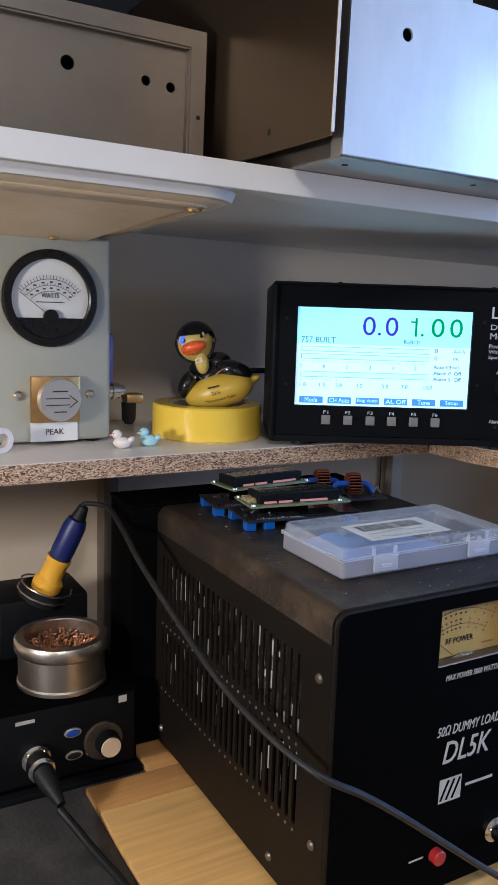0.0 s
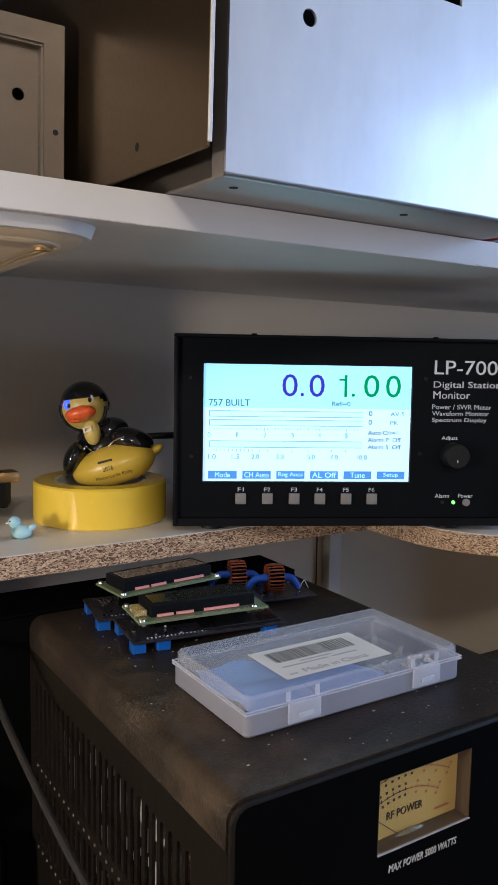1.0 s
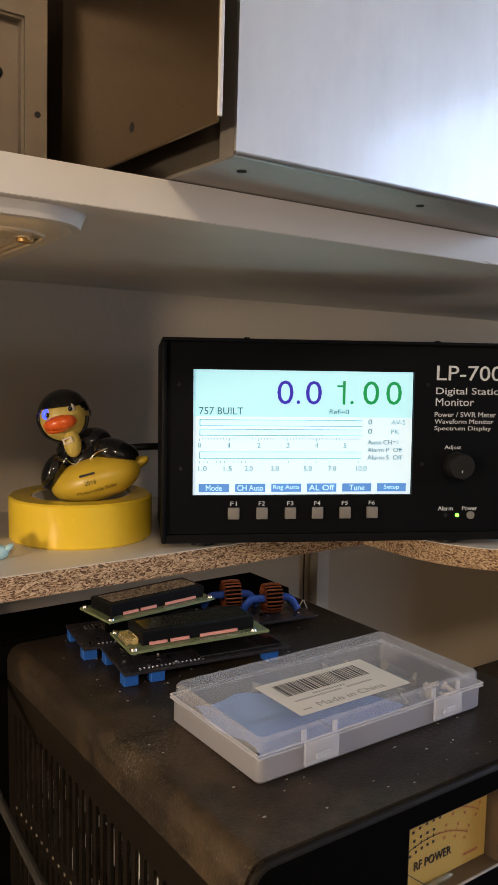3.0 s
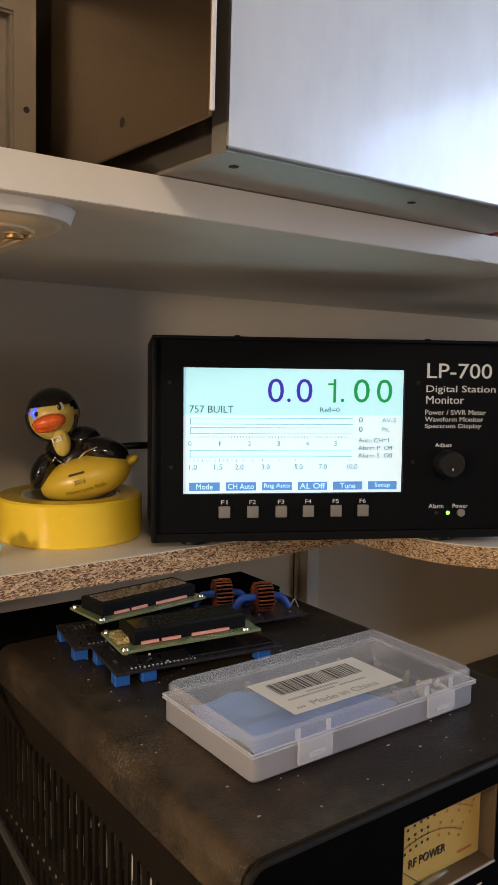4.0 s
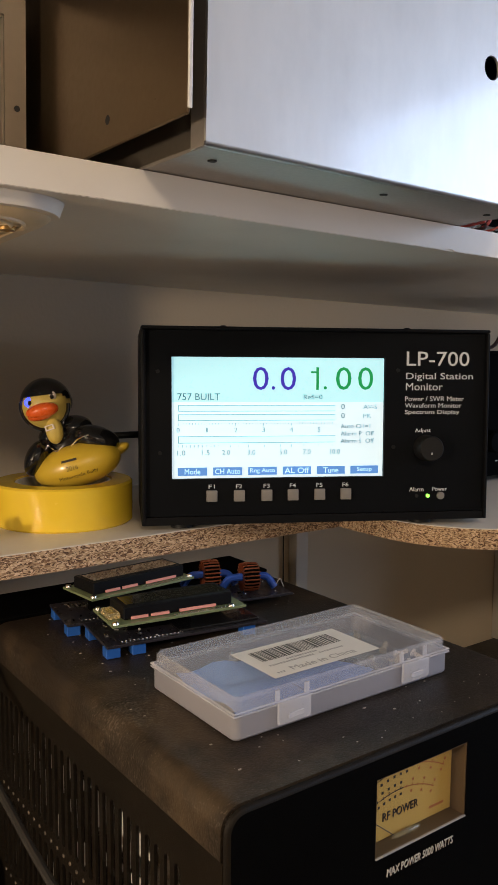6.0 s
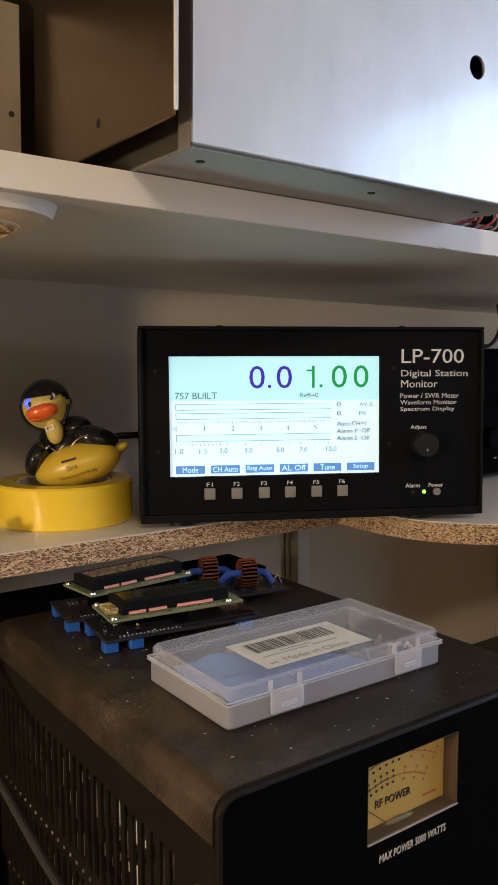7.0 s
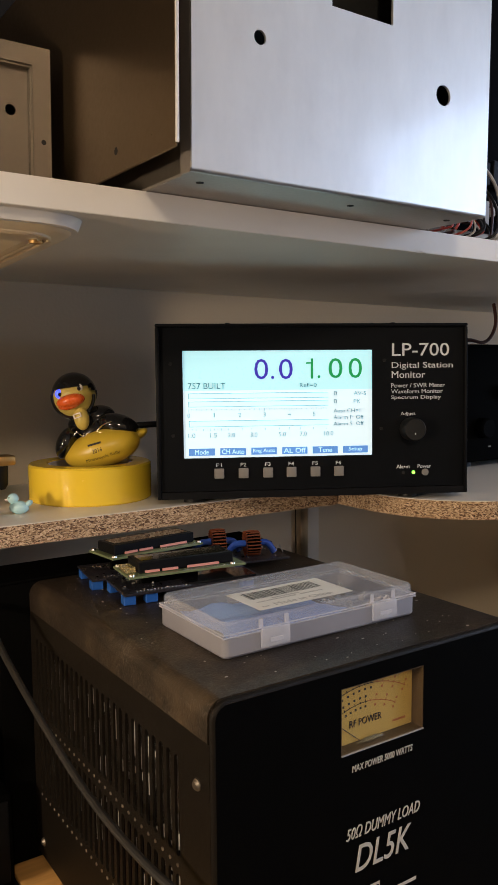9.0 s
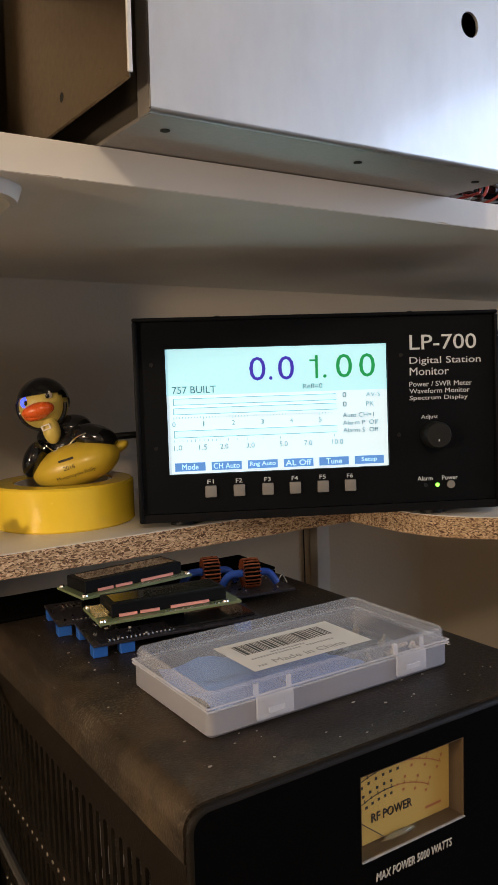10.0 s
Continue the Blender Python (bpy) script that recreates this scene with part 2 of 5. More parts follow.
M_MAT = pbr("dirty_bench_mat", (0.040, 0.038, 0.036), 0.6, var=0.6, scale=24, bump=0.5, bump_scale=250, stain=0.8, stain_colour=(0.13, 0.12, 0.11), specks=0.9)
M_HBLUE = pbr("blue_handle_plastic", (0.012, 0.02, 0.12), 0.42, var=0.1)
M_HYEL = pbr("yellow_handle_plastic", (0.78, 0.42, 0.01), 0.35, var=0.05)
M_GREYSIL = pbr("satin_aluminium", (0.6, 0.57, 0.52), 0.35, 0.8, var=0.1, scale=80)
M_VIOLET = pbr("violet_sleeve", (0.09, 0.08, 0.30), 0.35, var=0.15)
M_GLASS = pbr("clear_glass", (0.05, 0.05, 0.05), 0.03, var=0, rough_var=0.0, alpha=0.08)
M_POST = pbr("grey_painted_metal", (0.56, 0.52, 0.45), 0.5, var=0.08)
# Near-black that stands in for the unlit wall above the upper shelf.
M_DARKWALL = pbr("dark_wall_shade", (0.009, 0.0075, 0.007), 0.6, var=0.3, scale=8, bump=0.1, spec=0.15, stain=0.4, stain_colour=(0.018, 0.014, 0.011))
# Pale satin metal that stands in for highlights and glints.
M_GLINT = pbr("bright_glint_metal", (0.82, 0.80, 0.76), 0.4, 0.35, var=0.1, scale=200)
M_LAMPGLOW = pbr("added_bulb_glow", (1.0, 0.75, 0.48), 0.5, var=0, emit=3.0)

# ---- builders ----
WORLD = {}


def thing(name, m, label, category, group="", kind=""):
    ob = new(name)
    ob.empty_display_size = 0.02
    if not isinstance(m, Matrix):
        m = Matrix.Translation(m)
    ob.matrix_basis = m
    WORLD[ob.name] = m
    return tagged(ob, label, category, group, kind)


def finish(bm, name, material, smooth=0.6):
    bmesh.ops.recalc_face_normals(bm, faces=bm.faces)
    me = bpy.data.meshes.new(name)
    bm.to_mesh(me)
    bm.free()
    me.materials.append(material)
    if smooth:
        me.shade_smooth()
        me.set_sharp_from_angle(angle=smooth)
    return me


def part(name, bm, material, parent, label="", world=False, smooth=0.6):
    """One mesh under a thing or a part. world: the bmesh is in world places."""
    if world:
        bm.transform(WORLD[parent.name].inverted())
    ob = new(name, finish(bm, name, material, smooth))
    ob.parent = parent
    WORLD[ob.name] = WORLD[parent.name]
    return tagged(ob, label)


def structure(name, bm, material, label, category, smooth=0.6):
    return tagged(new(name, finish(bm, name, material, smooth)), label, category, kind="structure")


def box(bm, x0, x1, y0, y1, z0, z1, bevel=0.0, seg=2, m=None):
    r = bmesh.ops.create_cube(bm, size=1)
    vs = r["verts"]
    bmesh.ops.transform(bm, verts=vs, matrix=Matrix.Translation(((x0 + x1) / 2, (y0 + y1) / 2, (z0 + z1) / 2)) @ Matrix.Diagonal((x1 - x0, y1 - y0, z1 - z0, 1)))
    if m is not None:
        bmesh.ops.transform(bm, verts=vs, matrix=m)
    if bevel:
        es = list({e for v in vs for e in v.link_edges})
        bmesh.ops.bevel(bm, geom=es, offset=bevel, segments=seg, affect="EDGES", profile=0.5)
    return bm


def cube(*a, **k):
    return box(bmesh.new(), *a, **k)


def lathe(bm, profile, n=40, m=None, close=True):
    """Turns (radius, height) pairs round z."""
    rings = []
    for r, z in profile:
        rings.append([bm.verts.new((r * math.cos(2 * math.pi * i / n), r * math.sin(2 * math.pi * i / n), z)) for i in range(n)] if r > 1e-6 else [bm.verts.new((0, 0, z))])
    for a, b in zip(rings, rings[1:]):
        for i in range(n):
            j = (i + 1) % n
            if len(a) == 1 and len(b) == 1:
                continue
            if len(a) == 1:
                bm.faces.new((a[0], b[i], b[j]))
            elif len(b) == 1:
                bm.faces.new((a[i], a[j], b[0]))
            else:
                bm.faces.new((a[i], a[j], b[j], b[i]))
    if m is not None:
        bmesh.ops.transform(bm, verts=[v for r in rings for v in r], matrix=m)
    return bm


def turned(profile, n=40, m=None):
    return lathe(bmesh.new(), profile, n, m)


def blob(bm, c, r, m=None, u=24, v=16):
    """An ellipsoid at c with half axes r."""
    q = bmesh.ops.create_uvsphere(bm, u_segments=u, v_segments=v, radius=1)
    mm = Matrix.Translation(c) @ (m if m is not None else Matrix()) @ Matrix.Diagonal((*r, 1))
    bmesh.ops.transform(bm, verts=q["verts"], matrix=mm)
    return bm


def smooth_path(pts, per=8):
    pts = [Vector(p) for p in pts]
    out = []
    for i in range(len(pts) - 1):
        p0, p1, p2, p3 = pts[max(i - 1, 0)], pts[i], pts[i + 1], pts[min(i + 2, len(pts) - 1)]
        for k in range(per):
            t = k / per
            out.append(0.5 * ((2 * p1) + (p2 - p0) * t + (2 * p0 - 5 * p1 + 4 * p2 - p3) * t * t + (3 * p1 - p0 - 3 * p2 + p3) * t ** 3))
    out.append(pts[-1])
    return out


def tube(bm, pts, r, n=10, per=8, caps=True):
    """A round cable through the points."""
    path = smooth_path(pts, per) if per else [Vector(p) for p in pts]
    rings, side = [], None
    for i, p in enumerate(path):
        d = (path[min(i + 1, len(path) - 1)] - path[max(i - 1, 0)]).normalized()
        if side is None:
            side = d.orthogonal().normalized()
        side = (side - d * side.dot(d)).normalized()
        up = d.cross(side)
        rings.append([bm.verts.new(p + r * (math.cos(2 * math.pi * k / n) * side + math.sin(2 * math.pi * k / n) * up)) for k in range(n)])
    for a, b in zip(rings, rings[1:]):
        for k in range(n):
            bm.faces.new((a[k], a[(k + 1) % n], b[(k + 1) % n], b[k]))
    if caps:
        bm.faces.new(rings[0])
        bm.faces.new(rings[-1][::-1])
    return bm


FRONT = pose(0, 0, 0, 90, 0, 0)  # text plane turned to face -y


def text_mesh(s, x0, x1, z0, z1, y, m=None, slant=0.0, depth=0.0002, bold=0.0):
    """The words s, stretched to fill the rectangle in a plane facing -y."""
    cu = bpy.data.curves.new("words", "FONT")
    cu.body, cu.extrude, cu.resolution_u, cu.offset = s, depth, 3, bold
    ob = bpy.data.objects.new("words", cu)
    scene.collection.objects.link(ob)
    bpy.context.view_layer.update()
    me = bpy.data.meshes.new_from_object(ob.evaluated_get(bpy.context.evaluated_depsgraph_get()))
    bpy.data.objects.remove(ob)
    bm = bmesh.new()
    bm.from_mesh(me)
    bpy.data.meshes.remove(me)
    xs, ys = [v.co.x for v in bm.verts], [v.co.y for v in bm.verts]
    for v in bm.verts:
        fx, fz = (v.co.x - min(xs)) / (max(xs) - min(xs)), (v.co.y - min(ys)) / (max(ys) - min(ys))
        v.co = Vector((x0 + fx * (x1 - x0) + slant * fz * (z1 - z0), y - v.co.z, z0 + fz * (z1 - z0)))
    if m is not None:
        bm.transform(m)
    return bm


def words(name, s, rect, y, material, parent, label="", m=None, slant=0.0, world=False, bold=0.0022):
    return part(name, text_mesh(s, *rect, y, m, slant, bold=0.0 if "M" in s or "W" in s else bold), material, parent, label, world, smooth=0)


def arc_strip(bm, cx, cz, r, a0, a1, w, y, n=24):
    """A thin curved line in a plane facing -y."""
    ring = []
    for i in range(n + 1):
        a = radians(a0 + (a1 - a0) * i / n)
        ring.append([bm.verts.new((cx + q * math.cos(a), y, cz + q * math.sin(a))) for q in (r - w / 2, r + w / 2)])
    for a, b in zip(ring, ring[1:]):
        bm.faces.new((a[0], a[1], b[1], b[0]))
    return bm


def ticks(bm, cx, cz, r0, r1, a0, a1, count, w, y):
    for i in range(count):
        a = radians(a0 + (a1 - a0) * i / (count - 1))
        d, s = Vector((math.cos(a), 0, math.sin(a))), Vector((-math.sin(a), 0, math.cos(a))) * w / 2
        c = Vector((cx, y, cz))
        bm.faces.new([bm.verts.new(c + d * r + k * s) for r, k in ((r0, -1), (r1, -1), (r1, 1), (r0, 1))])
    return bm


def disc(r, depth, c, m=FRONT, n=28, bevel=0.0):
    """A round plate or knob at c, its face towards -y."""
    b = bevel or depth * 0.15
    return turned([(0, 0), (r, 0), (r, depth - b), (r - b, depth), (0, depth)], n, Matrix.Translation(c) @ m)


def plate_with_holes(bm, x0, x1, z0, z1, y0, y1, holes, n=16):
    """A plate between y0 (front) and y1 with round holes (x, z, r) that go through; each hole sits in a column of its own."""
    cuts = sorted(holes)
    xs = [x0]
    for a, b in zip(cuts, cuts[1:]):
        xs.append((a[0] + b[0]) / 2)
    xs.append(x1)
    if not cuts:
        return box(bm, x0, x1, y0, y1, z0, z1)
    for (hx, hz, r), xa, xb in zip(cuts, xs, xs[1:]):
        s = min(hx - xa, xb - hx, hz - z0, z1 - hz) * 0.98
        s = max(s, r * 1.02)
        for a in ((xa, xb, z0, hz - s), (xa, xb, hz + s, z1), (xa, hx - s, hz - s, hz + s), (hx + s, xb, hz - s, hz + s)):
            if a[1] - a[0] > 1e-5 and a[3] - a[2] > 1e-5:
                box(bm, a[0], a[1], y0, y1, a[2], a[3])
        k = n * 4
        for y in (y0, y1):
            inner = [bm.verts.new((hx + r * math.cos(2 * math.pi * i / k), y, hz + r * math.sin(2 * math.pi * i / k))) for i in range(k)]
            outer = []
            for i in range(k):
                c, d = math.cos(2 * math.pi * i / k), math.sin(2 * math.pi * i / k)
                f = s / max(abs(c), abs(d))
                outer.append(bm.verts.new((hx + f * c, y, hz + f * d)))
            for i in range(k):
                bm.faces.new((inner[i], inner[(i + 1) % k], outer[(i + 1) % k], outer[i]))
            if y == y0:
                first = inner
        for i in range(k):
            bm.faces.new((first[i], first[(i + 1) % k], inner[(i + 1) % k], inner[i]))
    return bm

# ---- the room ----
BENCH = 0.8085
NORTH, SOUTH, WEST = 0.80, -2.6, -1.4
structure("floor", cube(WEST - 0.1, EAST + 0.1, SOUTH - 0.1, NORTH + 0.1, -0.1, 0), M_FLOOR, "plain concrete floor of a small workshop", "floor")
structure("ceiling", cube(WEST - 0.1, EAST + 0.1, SOUTH - 0.1, NORTH + 0.1, 2.45, 2.55), M_CEIL, "plain painted ceiling of a small workshop", "ceiling")
structure("wall_north", cube(WEST - 0.1, EAST + 0.1, NORTH, NORTH + 0.1, 0, 2.45), M_WALL, "beige painted wall behind the shelves", "wall")
# Added sheet: the darkness above the shelf is put into its colour.
structure("wall_dark_sheet", cube(-1.3, 2.2, NORTH - 0.008, NORTH - 0.0005, 1.295, 2.4), M_DARKWALL, "near-black sheet standing in for the dark above the shelf", "panel")
structure("wall_south", cube(WEST - 0.1, EAST + 0.1, SOUTH - 0.1, SOUTH, 0, 2.45), M_WALL, "beige painted workshop wall", "wall")
# Never in view; its brown is picked to darken reflections in the metal.
structure("wall_west", cube(WEST - 0.1, WEST, SOUTH, NORTH, 0, 2.45), M_WALLW, "unseen plain wall, brown for darker reflections", "wall")
b = bmesh.new()
for y0, y1, z0, z1 in ((SOUTH, WIN_Y0, 0, 2.45), (WIN_Y1, NORTH, 0, 2.45), (WIN_Y0, WIN_Y1, 0, WIN_Z0), (WIN_Y0, WIN_Y1, WIN_Z1, 2.45)):
    box(b, EAST, EAST + 0.1, y0, y1, z0, z1)
structure("wall_east", b, M_WALL, "beige painted workshop wall with a window", "wall")
win = thing("window_1", (EAST + 0.05, (WIN_Y0 + WIN_Y1) / 2, WIN_Z0), "plain daylight window with a white frame", "window", kind="structure")
b = bmesh.new()
for y0, y1, z0, z1 in ((WIN_Y0, WIN_Y0 + 0.04, WIN_Z0, WIN_Z1), (WIN_Y1 - 0.04, WIN_Y1, WIN_Z0, WIN_Z1), (WIN_Y0 + 0.04, WIN_Y1 - 0.04, WIN_Z0, WIN_Z0 + 0.04), (WIN_Y0 + 0.04, WIN_Y1 - 0.04, WIN_Z1 - 0.04, WIN_Z1)):
    box(b, EAST + 0.04, EAST + 0.09, y0, y1, z0, z1)
part("window_frame", b, M_WHITE, win, world=True)
pane = part("pane", cube(EAST + 0.062, EAST + 0.066, WIN_Y0 + 0.04, WIN_Y1 - 0.04, WIN_Z0 + 0.04, WIN_Z1 - 0.04), M_GLASS, win, world=True)
pane.visible_shadow = False

# Fitting and glowing bulb made up to go with the added warm light.
lamp = thing("added_pendant_lamp", (-0.3, -1.0, 2.45), "unseen pendant bulb added for the warm room light", "lamp")
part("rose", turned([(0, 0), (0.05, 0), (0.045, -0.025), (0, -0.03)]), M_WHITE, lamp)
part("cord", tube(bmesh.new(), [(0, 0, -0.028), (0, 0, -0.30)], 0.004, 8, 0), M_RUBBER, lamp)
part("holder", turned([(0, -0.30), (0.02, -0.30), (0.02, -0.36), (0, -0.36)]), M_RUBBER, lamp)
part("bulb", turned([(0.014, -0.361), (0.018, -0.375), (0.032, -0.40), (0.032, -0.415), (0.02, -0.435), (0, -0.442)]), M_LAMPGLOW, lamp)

# Body for the added light at the left, never in view.
desk = thing("added_desk_lamp", (DESK.x, DESK.y, BENCH), "unseen black desk lamp added for warm light from the left", "lamp")
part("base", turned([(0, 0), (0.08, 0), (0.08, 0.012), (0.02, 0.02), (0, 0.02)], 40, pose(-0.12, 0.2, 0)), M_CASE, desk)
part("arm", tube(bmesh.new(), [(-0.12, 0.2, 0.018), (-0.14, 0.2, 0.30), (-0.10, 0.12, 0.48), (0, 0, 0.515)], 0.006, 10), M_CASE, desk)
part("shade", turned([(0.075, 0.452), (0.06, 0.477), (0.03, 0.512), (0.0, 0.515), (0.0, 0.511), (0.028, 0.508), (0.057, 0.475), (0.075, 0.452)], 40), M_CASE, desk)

# ---- bench ----
structure("bench_top", cube(-1.2, 1.5, 0.02, NORTH - 0.002, BENCH - 0.04, BENCH, bevel=0.004), M_MAT, "dirty dark workbench top", "workbench")
b = bmesh.new()
for x in (-1.1, 1.35):
    for y in (0.08, 0.7):
        box(b, x, x + 0.07, y, y + 0.07, 0, BENCH - 0.04)
structure("bench_legs", b, M_WOOD, "plain wooden workbench legs", "workbench")
for x0, x1, y0, y1 in ((0.2, 0.56, 0.20, 0.533), (0.2, 0.56, 0.534, 0.568), (0.255, 0.56, 0.569, 0.70)):
    tagged(new("wood_plank", finish(cube(x0, x1, y0, y1, BENCH, 0.8148, bevel=0.0008), "wood_plank", M_WOOD if y0 < 0.5 else M_WOODD)), "pale pine plank lying flat on the dark bench", "plank", "planks under the equipment")

# ---- shelves ----
SH = 1.078
shelf = thing("lower_shelf", (0.1, 0.7, 1.062), "white laminated particle board shelf with a raw chipboard edge", "shelf")
part("board", cube(-0.9, 0.566, 0.6, NORTH - 0.001, 1.0622, SH - 0.0006), M_CHIP, shelf, "raw chipboard core and edge", world=True)
part("laminate", cube(-0.9, 0.566, 0.6003, NORTH - 0.001, SH - 0.0006, SH), M_WHITE, shelf, "white laminate face", world=True)


def rounded_outline(x0, x1, y0, y1, r, n=14):
    """Plan of a board with its front left corner rounded."""
    pts = [(x1, y1), (x0, y1)]
    for i in range(n + 1):
        a = math.pi + (math.pi / 2) * i / n
        pts.append((x0 + r + r * math.cos(a), y0 + r + r * math.sin(a)))
    pts.append((x1, y0))
    return pts


def slab(pts, z0, z1):
    bm = bmesh.new()
    lo, hi = [bm.verts.new((x, y, z0)) for x, y in pts], [bm.verts.new((x, y, z1)) for x, y in pts]
    bm.faces.new(lo[::-1])
    bm.faces.new(hi)
    for i in range(len(pts)):
        j = (i + 1) % len(pts)
        bm.faces.new((lo[i], lo[j], hi[j], hi[i]))
    return bm


shelf = thing("corner_shelf", (0.9, 0.65, 1.062), "deeper white laminated chipboard shelf with a rounded corner", "shelf")
part("board", slab(rounded_outline(0.568, 1.6, 0.452, NORTH - 0.001, 0.105), 1.0622, SH - 0.0006), M_CHIP, shelf, "raw chipboard core and edge", world=True)
part("laminate", slab(rounded_outline(0.5683, 1.6, 0.4523, NORTH - 0.001, 0.105), SH - 0.0006, SH), M_WHITE, shelf, "white laminate face", world=True)

# Added panel out of view; it keeps window light off the lower wall.
structure("shelf_light_block", cube(1.05, 1.07, 0.47, NORTH - 0.001, BENCH, 1.0618), M_WHITE, "unseen panel added to keep window light off the wall", "panel")

UP = 1.288
SAG = pose(0.41, 0.44, UP, 0, 0.85, 0) @ pose(-0.41, -0.44, -UP)  # the upper shelf hangs slightly low at one end


def sagged(ob):
    ob.matrix_basis = SAG @ ob.matrix_basis
    return ob


shelf = thing("upper_shelf", (0.35, 0.62, 1.272), "white melamine upper shelf board with a chipped edge", "shelf")
part("board", cube(-0.9, 1.6, 0.4462, NORTH - 0.001, 1.272, UP), M_WHITE, shelf, world=True)
b = cube(-0.9, 1.6, 0.4452, 0.4461, 1.2722, UP - 0.0002)
bmesh.ops.subdivide_edges(b, edges=[e for e in b.edges if abs(e.verts[0].co.x - e.verts[1].co.x) > 1], cuts=900)
for v in b.verts:
    chip = noise.noise((v.co.x * 42, 0, 0))
    if v.co.z < 1.28 and chip > 0.38:
        v.co.z += 0.0035 * (chip - 0.38)
part("edge_band", b, M_WHITE, shelf, "worn white edge band", world=True)
sagged(shelf)

post = thing("shelf_bracket", (0.683, 0.78, 0.85), "grey metal shelf bracket fixed to the wall", "bracket")
b = bmesh.new()
box(b, 0.675, 0.692, 0.785, 0.799, 0.82, 1.061, bevel=0.001)
part("upright", b, M_POST, post, world=True)
b = bmesh.new()
tube(b, [(0.6655, 0.797, 0.80), (0.666, 0.797, 0.95), (0.665, 0.797, 1.06)], 0.0008, 6)
tagged(new("wall_cable", finish(b, "wall_cable", M_RUBBER)), "thin dark cable running down the wall", "cable")


post = thing("shelf_post", (0.294, 0.79, BENCH), "grey painted upright post against the wall", "post")
part("upright", cube(0.286, 0.302, 0.776, 0.7985, BENCH, 1.0618, bevel=0.001), M_STEEL, post, world=True)


# ---- aluminium chassis on the upper shelf ----
def aluminium_chassis():
    t = thing("aluminium_chassis", (0.41, 0.57, UP), "bare brushed aluminium equipment chassis overhanging the white shelf", "chassis")
    x0, x1, yf, zt, yb = 0.297, 0.5185, 0.392, 1.452, 0.74
    b = bmesh.new()
    # front panel: a lower part with two round holes, side strips round the square cut-out
    plate_with_holes(b, x0, x1, UP + 0.0022, 1.3902, yf, yf + 0.0015, [(0.3385, 1.3625, 0.0038), (0.4765, 1.3585, 0.0062)])
    for a in ((x0, 0.387, 1.3902, 1.43), (0.433, x1, 1.3902, 1.43), (x0, x1, 1.43, zt)):
        box(b, a[0], a[1], yf, yf + 0.0015, a[2], a[3])
    bmesh.ops.remove_doubles(b, verts=b.verts, dist=1e-5)
    part("front_panel", b, M_ALU, t, "brushed aluminium front panel with round and square holes", world=True)
    b = bmesh.new()
    box(b, x0, x0 + 0.0015, yf + 0.0018, yf + 0.0118, 1.2885, zt)
    part("side_return", b, M_ALUPLAIN, t, world=True)
    part("right_return", cube(x1 - 0.0015, x1, yf + 0.0018, yf + 0.011, 1.2895, zt), M_ALU, t, world=True)
    part("bottom_pan", cube(x0 + 0.001, x1 - 0.001, yf + 0.0024, yb, UP + 0.0003, UP + 0.0018), M_ALUPLAIN, t, world=True)
    part("inner_left_side", cube(x0 + 0.006, x0 + 0.0075, yf + 0.012, yb, UP + 0.002, zt - 0.002), M_STEEL, t, world=True)
    part("left_cover", cube(0.286, 0.2875, yf - 0.003, yb, 1.298, zt + 0.004, bevel=0.0006, seg=1), M_CHROMATE, t, "folded bronze-tinted metal side cover, darkened for dark reflections", world=True)
    # Thin pale strip painted as the highlight along the cover's front edge.
    part("cover_edge_glint", cube(0.2858, 0.2877, yf - 0.0044, yf - 0.0032, 1.300, zt + 0.003, bevel=0.0003, seg=1), M_GLINT, t, "bright strip standing in for the cover edge highlight", world=True)
    part("right_cover", cube(x1 + 0.001, x1 + 0.0025, yf + 0.002, yb, 1.298, zt + 0.004), M_ALU, t, world=True)
    part("top_cover", cube(0.2876, x1 + 0.0008, yf + 0.002, yb, zt + 0.0005, zt + 0.002), M_ALU, t, world=True)
    part("back_panel", cube(x0, x1, yb - 0.0016, yb - 0.0002, UP + 0.002, zt - 0.001), M_ALU, t, world=True)
    # Added near-black sheet; the interior's shade is its colour.
    part("dark_backing", cube(x0 + 0.01, x1 - 0.004, yf + 0.03, yf + 0.032, UP + 0.003, zt - 0.003), M_DARK, t, "near-black sheet for the shaded interior", world=True)
    # Flat dark discs for holes, with the shade inside given by colour.
    for y, z in ((0.459, 1.311), (0.459, 1.42), (0.66, 1.311)):
        part("hole", turned([(0, 0), (0.0022, 0), (0.0022, 0.0002), (0, 0.0002)], 16, Matrix.Translation((0.2861, y, z)) @ pose(0, 0, 0, 0, -90, 0)), M_DARK, t, "small dark screw hole", world=True)
    for x in (0.313, 0.419, 0.503):
        part("hole", turned([(0, -0.0002), (0.0021, -0.0002), (0.0021, 0.0003), (0, 0.0003)], 20, pose(x, yf + 0.0195, UP + 0.0001)), M_DARK, t, "small dark screw hole", world=True)
    # rounded fold along the lower edge of the front
    b, k = bmesh.new(), []
    for f in range(0, 91, 15):
        k.append([b.verts.new((x, yf + 0.0022 - 0.0022 * math.cos(radians(f)), UP + 0.0022 - 0.0019 * math.sin(radians(f)))) for x in (x0, x1)])
    for p, q in zip(k, k[1:]):
        b.faces.new((p[0], p[1], q[1], q[0]))
    bmesh.ops.solidify(b, geom=b.faces[:], thickness=0.0008)
    part("bottom_fold", b, M_ALU, t, "rounded folded edge", world=True)
    return sagged(t)


aluminium_chassis()


